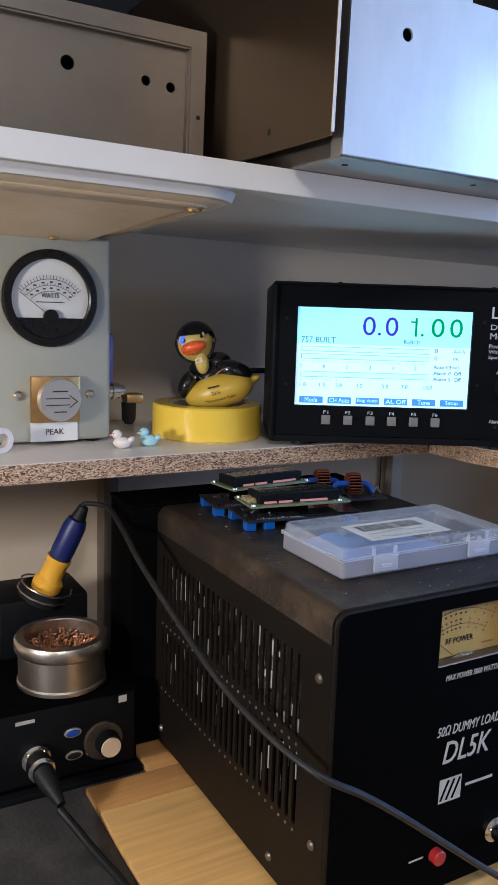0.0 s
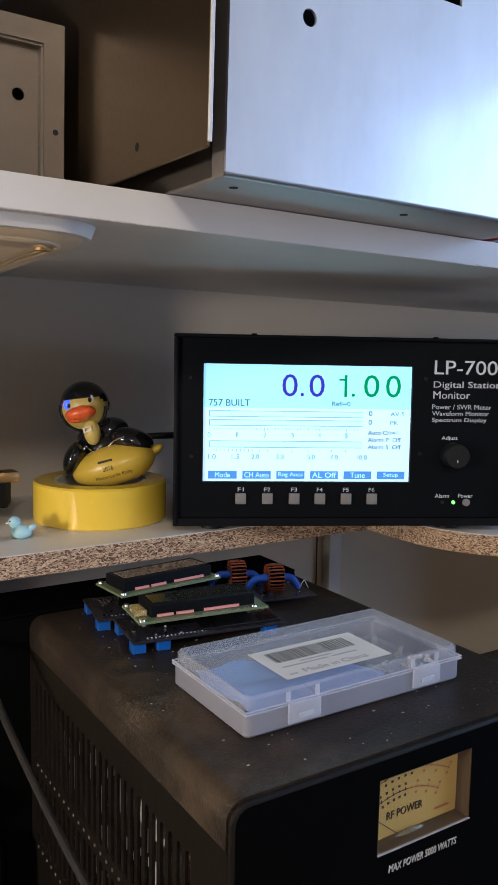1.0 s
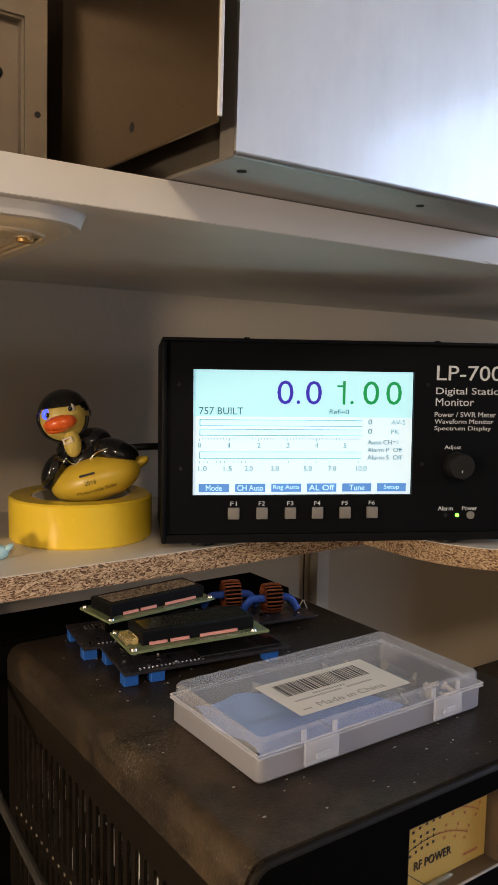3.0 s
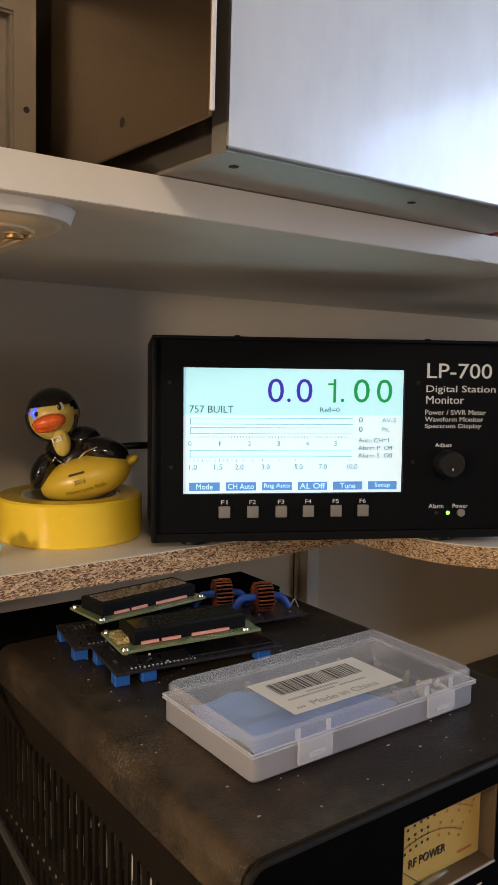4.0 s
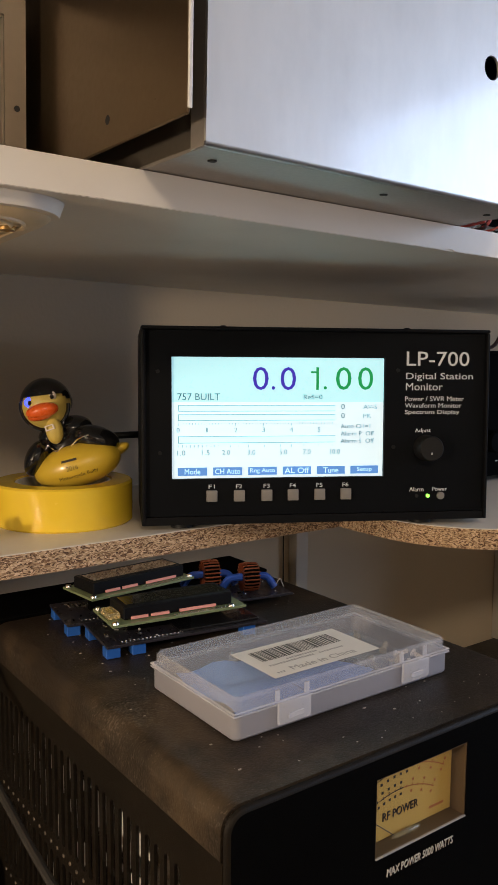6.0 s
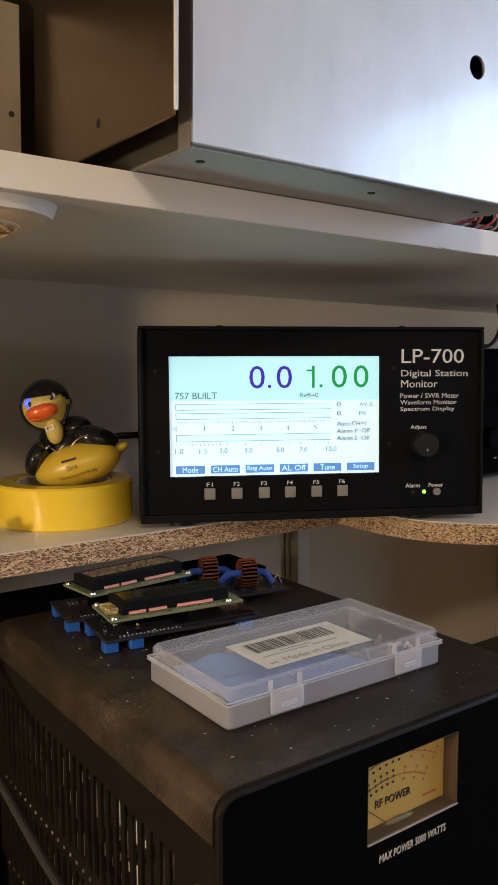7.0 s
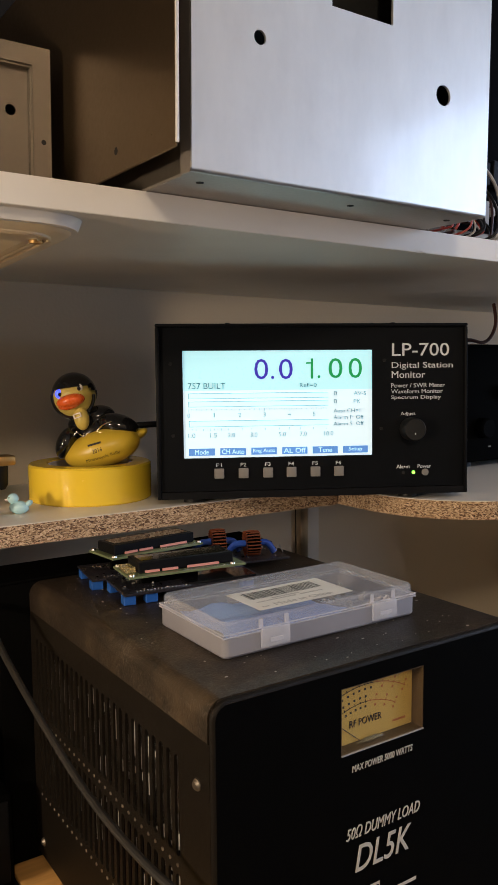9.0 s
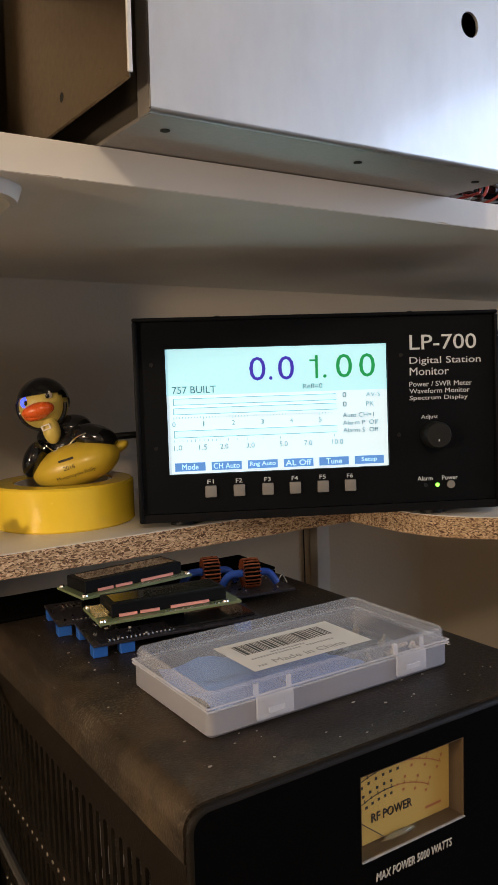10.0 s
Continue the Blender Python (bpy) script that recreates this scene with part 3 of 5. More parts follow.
def steel_chassis():
    t = thing("steel_chassis", (0.16, 0.64, UP), "grey zinc-plated steel box with a recessed holed panel", "chassis")
    x0, x1, yf, yb, zt = -0.02, 0.2765, 0.536, 0.78, 1.3885
    part("right_flange", cube(x1 - 0.0115, x1, yf, yf + 0.0012, UP + 0.0003, zt - 0.0115), M_STEEL, t, world=True)
    part("left_flange", cube(x0, x0 + 0.0115, yf, yf + 0.0012, UP + 0.0003, zt - 0.0115), M_STEEL, t, world=True)
    part("top_flange", cube(x0, x1, yf, yf + 0.0012, zt - 0.0115, zt), M_STEEL, t, world=True)
    b = bmesh.new()
    for xa, xb in ((x0, x0 + 0.0012), (x1 - 0.0012, x1)):
        box(b, xa, xb, yf + 0.0012, yb, UP + 0.0003, zt)
    box(b, x0 + 0.0012, x1 - 0.0012, yf + 0.0012, yb, zt - 0.0012, zt)
    box(b, x0 + 0.0012, x1 - 0.0012, yb - 0.0012, yb, UP + 0.0003, zt - 0.0012)
    part("shell", b, M_STEEL, t, world=True)
    b = bmesh.new()
    plate_with_holes(b, x0 + 0.013, x1 - 0.013, UP + 0.001, zt - 0.013, yf + 0.006, yf + 0.0075, [(0.03, 1.352, 0.0045), (0.09, 1.352, 0.0045), (0.179, 1.353, 0.0047), (0.234, 1.351, 0.0034), (0.2525, 1.3495, 0.0034)])
    bmesh.ops.remove_doubles(b, verts=b.verts, dist=1e-5)
    part("front_panel", b, M_STEEL, t, "recessed steel panel with round holes", world=True)
    for xa, xb in ((x0 + 0.0095, x0 + 0.0129), (x1 - 0.0129, x1 - 0.0095)):
        part("panel_side", cube(xa, xb, yf + 0.0014, yf + 0.0075, UP + 0.001, zt - 0.0132), M_STEEL, t, world=True)
    part("panel_top", cube(x0 + 0.0095, x1 - 0.0095, yf + 0.0014, yf + 0.0075, zt - 0.0129, zt - 0.0095), M_STEEL, t, world=True)
    # Near-black sheet added as the shade behind the panel holes.
    part("dark_backing", cube(x0 + 0.013, x1 - 0.013, yf + 0.05, yf + 0.052, UP + 0.001, zt - 0.013), M_DARK, t, "near-black sheet for the shaded interior", world=True)
    part("hole", turned([(0, 0), (0.0016, 0), (0.0016, 0.0002), (0, 0.0002)], 16, Matrix.Translation((0.2715, yf - 0.0001, 1.331)) @ FRONT), M_DARK, t, "small dark rivet hole", world=True)
    return sagged(t)


steel_chassis()

# gear and wiring beside the aluminium chassis
t = thing("wired_unit", (0.62, 0.6, UP), "dark electronic unit with loose red and black wires", "electronics")
part("body", cube(0.545, 0.75, 0.50, 0.74, UP + 0.012, 1.50, bevel=0.003), M_BLACKF, t, world=True)
part("tray", cube(0.535, 0.77, 0.47, 0.75, UP, UP + 0.010, bevel=0.001), M_STEEL, t, "bare metal tray", world=True)
rnd = random.Random(5)
for i in range(26):
    x, y, z = 0.548 + 0.0062 * (i % 13) + rnd.uniform(-0.001, 0.001), 0.447 + rnd.uniform(0, 0.03), UP + 0.002
    h = rnd.uniform(0.01, 0.07)
    pts = [(x - 0.010, y + 0.05, z), (x - 0.003, y + 0.004, z + rnd.uniform(0, 0.004)), (x + 0.003, y, z + 0.3 * h), (x + rnd.uniform(-0.004, 0.012), y + 0.012, z + 0.7 * h), (x + 0.012, y + 0.03, z + h), (x + 0.03, 0.51, z + h * rnd.uniform(0.7, 1.3))]
    b = tube(bmesh.new(), pts, rnd.choice((0.0008, 0.0011, 0.0014)), 6, 6)
    part("wire", b, rnd.choice((M_WIRERED, M_WIRERED, M_RUBBER, M_WIREWHITE, M_BROWNWIRE)), t, world=True)
for i in range(14):
    part("component", cube(0.605 + 0.010 * (i % 7), 0.605 + 0.010 * (i % 7) + rnd.uniform(0.003, 0.008), 0.492, 0.4995, 1.31 + 0.03 * (i // 7) + rnd.uniform(0, 0.01), 1.325 + 0.03 * (i // 7) + rnd.uniform(0, 0.012), bevel=0.0006, seg=1), rnd.choice((M_BLACK, M_WIREWHITE, M_CASE, M_BROWNWIRE)), t, world=True)
sagged(t)


# ---- lamp fixture under the upper shelf ----
def under_shelf_lamp():
    t = thing("under_shelf_lamp", (0.12, 0.57, 1.272), "cream plastic lamp fixture screwed under the shelf", "lamp")

    def plan(x0, x1, y0, y1, r):
        pts = []
        for cx, cy, a0 in ((x1 - r, y1 - r, 0), (x0 + r, y1 - r, 90), (x0 + r, y0 + r, 180), (x1 - r, y0 + r, 270)):
            for k in range(9):
                a = radians(a0 + 90 * k / 8)
                pts.append((cx + r * math.cos(a), cy + r * math.sin(a)))
        return pts

    def drop(bm):
        """Lets the underside fall towards the wall."""
        for v in bm.verts:
            if v.co.z < 1.2715:
                v.co.z -= 0.03 * (v.co.y - 0.455)
        return bm

    def tray(outer, inner, z0, z1):
        bm = bmesh.new()
        lo, hi = [bm.verts.new((x, y, z0)) for x, y in outer], [bm.verts.new((x, y, z1)) for x, y in inner]
        n = len(lo)
        for i in range(n):
            bm.faces.new((lo[i], lo[(i + 1) % n], hi[(i + 1) % n], hi[i]))
        bm.faces.new(lo[::-1])
        bm.faces.new(hi)
        return drop(bm)

    part("flange", tray(plan(-0.1, 0.270, 0.455, 0.725, 0.028), plan(-0.102, 0.272, 0.452, 0.727, 0.03), 1.2662, 1.2719), M_WHITE, t, "white plastic flange with rounded corners", world=True)
    part("rim", tray(plan(-0.094, 0.2645, 0.4625, 0.719, 0.024), plan(-0.097, 0.2675, 0.459, 0.722, 0.027), 1.2640, 1.2661), M_FIXTURE, t, "raised cream rim", world=True)
    b = bmesh.new()
    lo = [b.verts.new(p) for p in ((-0.08, 0.494, 1.2624), (0.2425, 0.494, 1.2624), (0.234, 0.69, 1.2557), (-0.08, 0.69, 1.2557))]
    hi = [b.verts.new(p) for p in ((-0.09, 0.482, 1.2639), (0.2445, 0.482, 1.2639), (0.240, 0.70, 1.2639), (-0.09, 0.70, 1.2639))]
    b.faces.new(lo[::-1]), b.faces.new(hi)
    for i in range(4):
        b.faces.new((lo[i], lo[(i + 1) % 4], hi[(i + 1) % 4], hi[i]))
    bmesh.ops.bevel(b, geom=b.edges[:], offset=0.0006, segments=2, affect="EDGES")
    part("cover", drop(b), M_FIXTURE, t, "cream wedge-shaped cover", world=True)
    for inset in (0.006, 0.011):
        pts = [(x, y, 1.2638) for x, y in plan(-0.092, 0.262 - inset, 0.465 + inset, 0.715 - inset, 0.022 - inset * 0.5)]
        part("ridge", drop(tube(bmesh.new(), pts + pts[:1], 0.0011, 8, 0, caps=False)), M_FIXTURE, t, "moulded ridge", world=True)
    part("screw_recess", turned([(0.0062, 0.0), (0.0085, -0.0006), (0.0095, 0.0), (0.0062, 0.0)], 28, pose(0.2505, 0.4935, 1.2627)), M_FIXTURE, t, "oval recess round the screw", world=True)
    part("trim_rod", tube(bmesh.new(), [(-0.08, 0.686, 1.2478), (0.1, 0.686, 1.2478), (0.215, 0.686, 1.2478)], 0.0012, 8, 2), M_CHROME, t, "thin bright rod", world=True)
    for x, y, z in ((0.2505, 0.4935, 1.2627), (0.205, 0.665, 1.2502)):
        part("screw", turned([(0, 0), (0.0045, 0), (0.004, -0.0018), (0.0012, -0.0022), (0, -0.0014)], 16, Matrix.Translation((x, y, z))), M_BRASS, t, "tarnished screw", world=True)
    return sagged(t)


under_shelf_lamp()


# ---- station monitor ----
def station_monitor():
    t = thing("station_monitor", pose(0.3852, 0.610, 1.0859, -2, 0, -27.4), "black digital station monitor with a lit colour screen", "monitor")
    W, H, D = 0.2615, 0.1398, 0.13
    X = lambda px: (px - 25) * 0.000252
    XL = lambda px: 0.1970 + (px - 796) * 0.000263
    Z = lambda py: H - (py - 55) * 0.0002445
    b = bmesh.new()
    box(b, 0, W, -0.0006, D, H - 0.0026, H, bevel=0.0012, seg=3)
    part("top_cover", b, M_CASE, t)
    part("left_cover", cube(0, 0.0032, -0.0006, D, -0.0033, H - 0.0027, bevel=0.0011), M_CASE, t)
    part("right_cover", cube(W - 0.0025, W, 0, D, -0.0033, H - 0.0027, bevel=0.0008), M_CASE, t)
    part("bottom_cover", cube(0.0027, W - 0.0027, 0.001, D, -0.0033, 0.0025), M_CASE, t)
    part("back_panel", cube(0.003, W - 0.003, D - 0.003, D - 0.001, 0.003, H - 0.003), M_CASE, t)
    for x in (0.06, 0.2):
        part("cover_screw", turned([(0, 0.0016), (0.0018, 0.0014), (0.0026, 0.0004), (0.0026, 0)], 16, pose(x, 0.012, H)), M_CASE, t)
    sx0, sx1, sz0, sz1 = 0.0218, 0.1805, 0.0298, 0.1184
    b = bmesh.new()
    yp = 0.0035
    for a in ((0.0028, sx0, 0.0028, H - 0.0028), (sx1, W - 0.0028, 0.0028, H - 0.0028), (sx0, sx1, 0.0028, sz0), (sx0, sx1, sz1, H - 0.0028)):
        box(b, a[0], a[1], yp, yp + 0.002, a[2], a[3])
    bmesh.ops.remove_doubles(b, verts=b.verts, dist=1e-5)
    part("front_panel", b, M_PANEL, t, "black front panel with white legends")
    for x, z in ((X(73), Z(187)), (X(78), Z(427)), (X(781), Z(180)), (X(770), Z(414))):
        part("panel_screw", disc(0.0014, 0.0007, (x, yp, z), n=14), M_RUBBER, t)
    for x in (0.03, 0.215):
        for y in (0.018, 0.11):
            part("foot", turned([(0, 0), (0.008, 0), (0.0085, -0.0031 - y * 0.035), (0, -0.0031 - y * 0.035)], 20, pose(x, y, -0.0034)), M_RUBBER, t, "rubber foot")
    # screen
    s = part("screen", cube(sx0 + 0.0003, sx1 - 0.0003, yp + 0.0022, yp + 0.004, sz0 + 0.0003, sz1 - 0.0003), M_SCREEN, t, "lit white and cyan display")
    ys = yp + 0.0020
    SX = lambda px: sx0 + (px - 113) / 627 * (sx1 - sx0)
    SZ = lambda py: sz1 - (py - 143) / 357 * (sz1 - sz0)
    part("header_band", cube(sx0 + 0.0004, sx1 - 0.0004, ys, ys + 0.0001, SZ(276), sz1 - 0.0004), M_SCREENTOP, s, "cyan header band")
    yt = ys - 0.0002

    def say(text, x0, x1, y0, y1, material):
        part("readout", text_mesh(text, SX(x0), SX(x1), SZ(y1), SZ(y0), yt, depth=0.00004), material, s, smooth=0)

    say("0", 347, 393, 172, 240, M_SBLUE), say(".", 402, 412, 228, 239, M_SBLUE), say("0", 428, 474, 172, 240, M_SBLUE)
    b = cube(SX(534), SX(542), yt, yt + 0.00006, SZ(239), SZ(172))
    box(b, SX(518), SX(537), yt, yt + 0.00006, SZ(189.5), SZ(184))
    part("readout", b, M_SGREEN, s)
    say(".", 556, 566, 228, 238, M_SGREEN), say("0", 593, 640, 171, 239, M_SGREEN), say("0", 660, 706, 171, 239, M_SGREEN)
    say("757 BUILT", 130, 252, 250, 270, M_SDARK), say("Refl=0", 497, 553, 253, 267, M_SDARK)
    say("0", 610, 621, 281, 296, M_SDARK), say("AV-S", 677, 719, 283, 296, M_SGREY), say("0", 610, 621, 308, 323, M_SDARK), say("PK", 677, 701, 310, 323, M_SGREY)
    say("Auto CH=1", 609, 699, 341, 354, M_SDARK), say("Alarm P  Off", 609, 711, 363, 376, M_SDARK), say("Alarm S  Off", 609, 711, 385, 398, M_SDARK)
    for w, x in zip(("0", "1", "2", "3", "4", "5"), (131, 214, 297, 379, 461, 543)):
        say(w, x - (2 if w == "1" else 4), x + (2 if w == "1" else 5), 350, 364, M_SGREY)
    for w, x in zip(("1.0", "1.5", "2.0", "3.0", "5.0", "7.0", "10.0"), (140, 210, 269, 343, 437, 507, 592)):
        say(w, x - 11 - 4 * (len(w) > 3), x + 12 + 4 * (len(w) > 3), 416, 431, M_SGREY)
    for y0, y1 in ((285, 302), (312, 329), (376, 395)):
        part("bar_gauge", cube(SX(131), SX(592), yt, yt + 0.00008, SZ(y1), SZ(y0)), M_SBAR, s)
        b = bmesh.new()
        for a in ((131, 592, y0 - 1, y0 + 0.6), (131, 592, y1 - 0.8, y1 + 0.8), (131, 133.5, y0, y1)):
            box(b, SX(a[0]), SX(a[1]), yt - 0.0001, yt - 0.00004, SZ(a[3]), SZ(a[2]))
        part("gauge_outline", b, M_SGREY, s)
    b = bmesh.new()
    for i in range(56):
        x, h = 131 + 461 * i / 56, 9 if i % 10 == 0 else 5
        box(b, SX(x), SX(x + 1.4), yt, yt + 0.00006, SZ(336 + h), SZ(336))
    for x in (140, 152, 163, 175, 187, 198, 210, 222, 234, 245, 257, 269, 290, 315, 343, 390, 437, 470, 507, 550, 592):
        box(b, SX(x - 9), SX(x - 7.6), yt, yt + 0.00006, SZ(408), SZ(401))
    part("scale_ticks", b, M_SGREY, s)
    for i, w in enumerate(("Mode", "CH Auto", "Rng Auto", "AL Off", "Tune", "Setup")):
        x0 = 130 + 102 * i
        k = part("soft_button", cube(SX(x0), SX(x0 + 85), ys - 0.0001, ys, SZ(491), SZ(467)), M_SBTN, s, "blue on-screen button")
        say(w, x0 + (20 if len(w) < 6 else 6), x0 + (65 if len(w) < 6 else 79), 471, 487, M_SBAR)
    # legends
    for w, x0, x1, y0, y1 in (("LP-700", 796, 984, 122, 166), ("Digital Station", 795, 996, 187, 213), ("Monitor", 795, 905, 218, 241), ("Power / SWR Meter", 793, 970, 259, 274), ("Waveform Monitor", 793, 963, 280, 294), ("Spectrum Display", 793, 957, 301, 317), ("Adjust", 824, 872, 358, 373), ("Alarm", 810, 853, 540, 553), ("Power", 880, 924, 540, 553)):
        words("legend", w, (XL(x0), XL(x1), Z(y1), Z(y0)), yp - 0.0001, M_LEGEND, t)
    for i, x in enumerate((226, 306, 387, 465, 545, 624)):
        words("legend", "F%d" % (i + 1), (X(x - 9), X(x + 9), Z(534), Z(522)), yp - 0.0001, M_LEGEND, t)
        part("key", cube(X(x - 16), X(x + 16), yp - 0.0025, yp, Z(573), Z(539), bevel=0.0006), M_KEY, t, "square grey rubber key")
    k = part("knob", turned([(0, 0), (0.0097, 0), (0.0095, 0.012), (0.0086, 0.0135), (0, 0.0135)], 40, Matrix.Translation((XL(857), yp, Z(417))) @ FRONT), M_RUBBER, t, "round black adjust knob")
    part("knob_mark", cube(XL(855), XL(858), yp - 0.0139, yp - 0.0136, Z(435), Z(428)), M_LEGEND, k)
    part("green_led", disc(0.0014, 0.0008, (XL(866), yp, Z(567))), M_LEDG, t, "lit green indicator")
    part("alarm_led", disc(0.0014, 0.0005, (XL(833), yp, Z(567))), M_DARK, t)
    part("power_button", disc(0.0029, 0.0018, (XL(904), yp, Z(567))), M_KEY, t, "round grey power button")


station_monitor()
b = tube(bmesh.new(), [(0.452, 0.735, 1.135), (0.43, 0.745, 1.134), (0.405, 0.755, 1.132), (0.385, 0.765, 1.115), (0.375, 0.77, 1.09), (0.37, 0.768, 1.0815)], 0.003, 10)
tagged(new("power_cable", finish(b, "power_cable", M_RUBBER)), "black cable running behind the yellow tape", "cable")

t = thing("black_radio", (0.86, 0.7, SH), "black radio equipment box standing on the deeper shelf", "equipment")
part("body", cube(0.755, 1.0, 0.62, 0.78, SH + 0.006, 1.212, bevel=0.003), M_BLACKF, t, world=True)
part("front_bezel", cube(0.757, 0.998, 0.614, 0.6195, SH + 0.008, 1.209, bevel=0.002), M_BLACKF, t, world=True)
part("knob", disc(0.011, 0.012, (0.779, 0.614, 1.122)), M_BLACKF, t, world=True)
part("knob", disc(0.008, 0.010, (0.812, 0.614, 1.16)), M_BLACKF, t, world=True)
part("mark", cube(0.792, 0.796, 0.6134, 0.6138, 1.1005, 1.1015), M_LEGEND2, t, world=True)
for x in (0.775, 0.98):
    part("foot", cube(x - 0.008, x + 0.008, 0.63, 0.65, SH, SH + 0.0058), M_RUBBER, t, world=True)
b = tube(bmesh.new(), [(0.78, 0.66, 1.2145), (0.805, 0.655, 1.218), (0.822, 0.65, 1.215), (0.836, 0.65, 1.222), (0.844, 0.65, 1.238), (0.852, 0.66, 1.260)], 0.002, 8)
tagged(new("brown_cable", finish(b, "brown_cable", M_BROWNWIRE)), "thin brown cable draped over the black radio", "cable")


# ---- yellow tape and rubber ducks ----
TC = (0.3585, 0.6855)
t = thing("tape_roll", (*TC, SH), "thick roll of glossy yellow vinyl tape lying flat", "tape")
part("tape", turned([(0.036, 0.0), (0.0512, 0.0), (0.0525, 0.0013), (0.0525, 0.0300), (0.0510, 0.0315), (0.0368, 0.0315), (0.036, 0.0305), (0.036, 0.0)], 72), M_TAPE, t)
part("core", turned([(0.0335, 0.0005), (0.0358, 0.0005), (0.0358, 0.0305), (0.0335, 0.0305), (0.0335, 0.0005)], 72), M_PAPER, t, "cardboard core")


def rubber_duck():
    m = pose(TC[0] + 0.0015, TC[1] + 0.0055, -0.002, 0, 0, -33)
    t = thing("rubber_duck", m @ pose(0, 0, 1.108), "yellow rubber duck with black helmet and leather jacket", "toy duck")
    lm = pose(0, 0, -1.108)
    R = lambda a: pose(0, 0, 0, 0, a, 0)

    def P(name, bm, mat, label=""):
        bm.transform(lm)
        return part(name, bm, mat, t, label)

    b = bmesh.new()
    blob(b, (0.014, -0.012, 1.1235), (0.0335, 0.022, 0.0165), R(-16), 32, 20)
    blob(b, (0.044, -0.004, 1.1345), (0.009, 0.007, 0.0042), R(-28))
    P("body", b, M_DUCK, "yellow body with printed words")
    b = bmesh.new()
    blob(b, (0.008, 0.006, 1.135), (0.027, 0.023, 0.0185), R(-14), 32, 20)
    blob(b, (0.027, -0.008, 1.1435), (0.0185, 0.0145, 0.0095), R(14), 28, 16)
    blob(b, (-0.0165, -0.012, 1.1285), (0.0085, 0.015, 0.0145), R(22), 28, 16)
    blob(b, (-0.004, -0.004, 1.146), (0.013, 0.0145, 0.0085), R(-20), 24, 16)
    blob(b, (0.007, 0.003, 1.1495), (0.0165, 0.015, 0.0105), R(-10), 28, 16)
    P("jacket", b, M_GLOSS, "glossy black jacket")
    b = bmesh.new()
    blob(b, (-0.0025, -0.0155, 1.1495), (0.0065, 0.006, 0.010), R(-8))
    P("collar", b, M_DUCKF)
    hc = Vector((-0.0105, -0.004, 1.1685))
    b = bmesh.new()
    blob(b, hc, (0.0184, 0.0178, 0.0192), None, 36, 24)
    P("head", b, M_DUCKF, "pale yellow head")
    b = bmesh.new()
    q = bmesh.ops.create_uvsphere(b, u_segments=40, v_segments=28, radius=1)
    tilt = pose(0, 0, 0, -24, 14, 0)
    for v in list(q["verts"]):
        if v.co.z < 0.30 - 0.9 * max(0, v.co.y) - 0.7 * max(0, abs(v.co.x) - 0.6) and v.co.z > -2 and not (v.co.y > 0.75 and v.co.z > -0.5):
            b.verts.remove(v)
    bmesh.ops.transform(b, verts=b.verts, matrix=Matrix.Translation(hc) @ pose(0, 0, 0, -4, -8, 0) @ Matrix.Diagonal((0.0198, 0.0193, 0.0206, 1)))
    bmesh.ops.solidify(b, geom=b.faces[:], thickness=0.0008)
    P("helmet", b, M_GLOSS, "glossy black half helmet")
    b = bmesh.new()
    blob(b, hc + Vector((0.0005, -0.0185, -0.0035)), (0.0122, 0.0080, 0.0058), pose(0, 0, 0, -8, -14, 0), 28, 16)
    blob(b, hc + Vector((-0.001, -0.0165, -0.0068)), (0.0098, 0.0064, 0.0040), pose(0, 0, 0, 10, -14, 0), 28, 16)
    P("beak", b, M_BEAK, "glossy orange beak")
    for sx, mat in ((-0.0095, M_BLUELED), (0.0068, M_GLOSS)):
        dz = 0.0022 + 0.005 * (sx > 0)
        c = hc + Vector((sx, -0.0148, dz))
        b = bmesh.new()
        blob(b, c + Vector((0, 0.001, 0)), (0.0034 + 0.0008 * (sx < 0), 0.0018, 0.0040), None, 16, 10)
        P("eye_white", b, M_WHITETOY if mat is M_GLOSS else M_BLUELED, "white painted eye" if mat is M_GLOSS else "glowing blue eye")
        b = bmesh.new()
        blob(b, c + Vector((0.0003, -0.0009, -0.0003)), (0.0015, 0.0008, 0.0019), None, 16, 10)
        P("pupil", b, M_GLOSS)
    b = bmesh.new()
    pts = [hc + Vector((0.0177 * math.sin(radians(a)), -0.0068, -0.0182 * math.cos(radians(a)))) for a in range(-95, 96, 10)]
    tube(b, pts, 0.0016, 8, 3)
    P("chin_strap", b, M_GLOSS)
    b = bmesh.new()
    c = hc + Vector((0.0055, -0.0178, -0.0160))
    for a in ((-0.0034, 0.0034, 0.0012, 0.002), (-0.0034, 0.0034, -0.002, -0.0012), (-0.0034, -0.0024, -0.0012, 0.0012), (0.0024, 0.0034, -0.0012, 0.0012)):
        box(b, a[0], a[1], -0.0005, 0.0005, a[2], a[3], m=Matrix.Translation(c) @ R(-20))
    P("buckle", b, M_WHITETOY, "white buckle")
    b = bmesh.new()
    for p in ([(-0.008, -0.0145, 1.1385), (-0.001, -0.0195, 1.1345), (0.003, -0.019, 1.1375)], [(0.010, -0.0185, 1.1385), (0.016, -0.0215, 1.144), (0.024, -0.0225, 1.1475)]):
        tube(b, p, 0.0006, 6, 5)
    P("zip", b, M_CHROME, "silver painted zip lines")
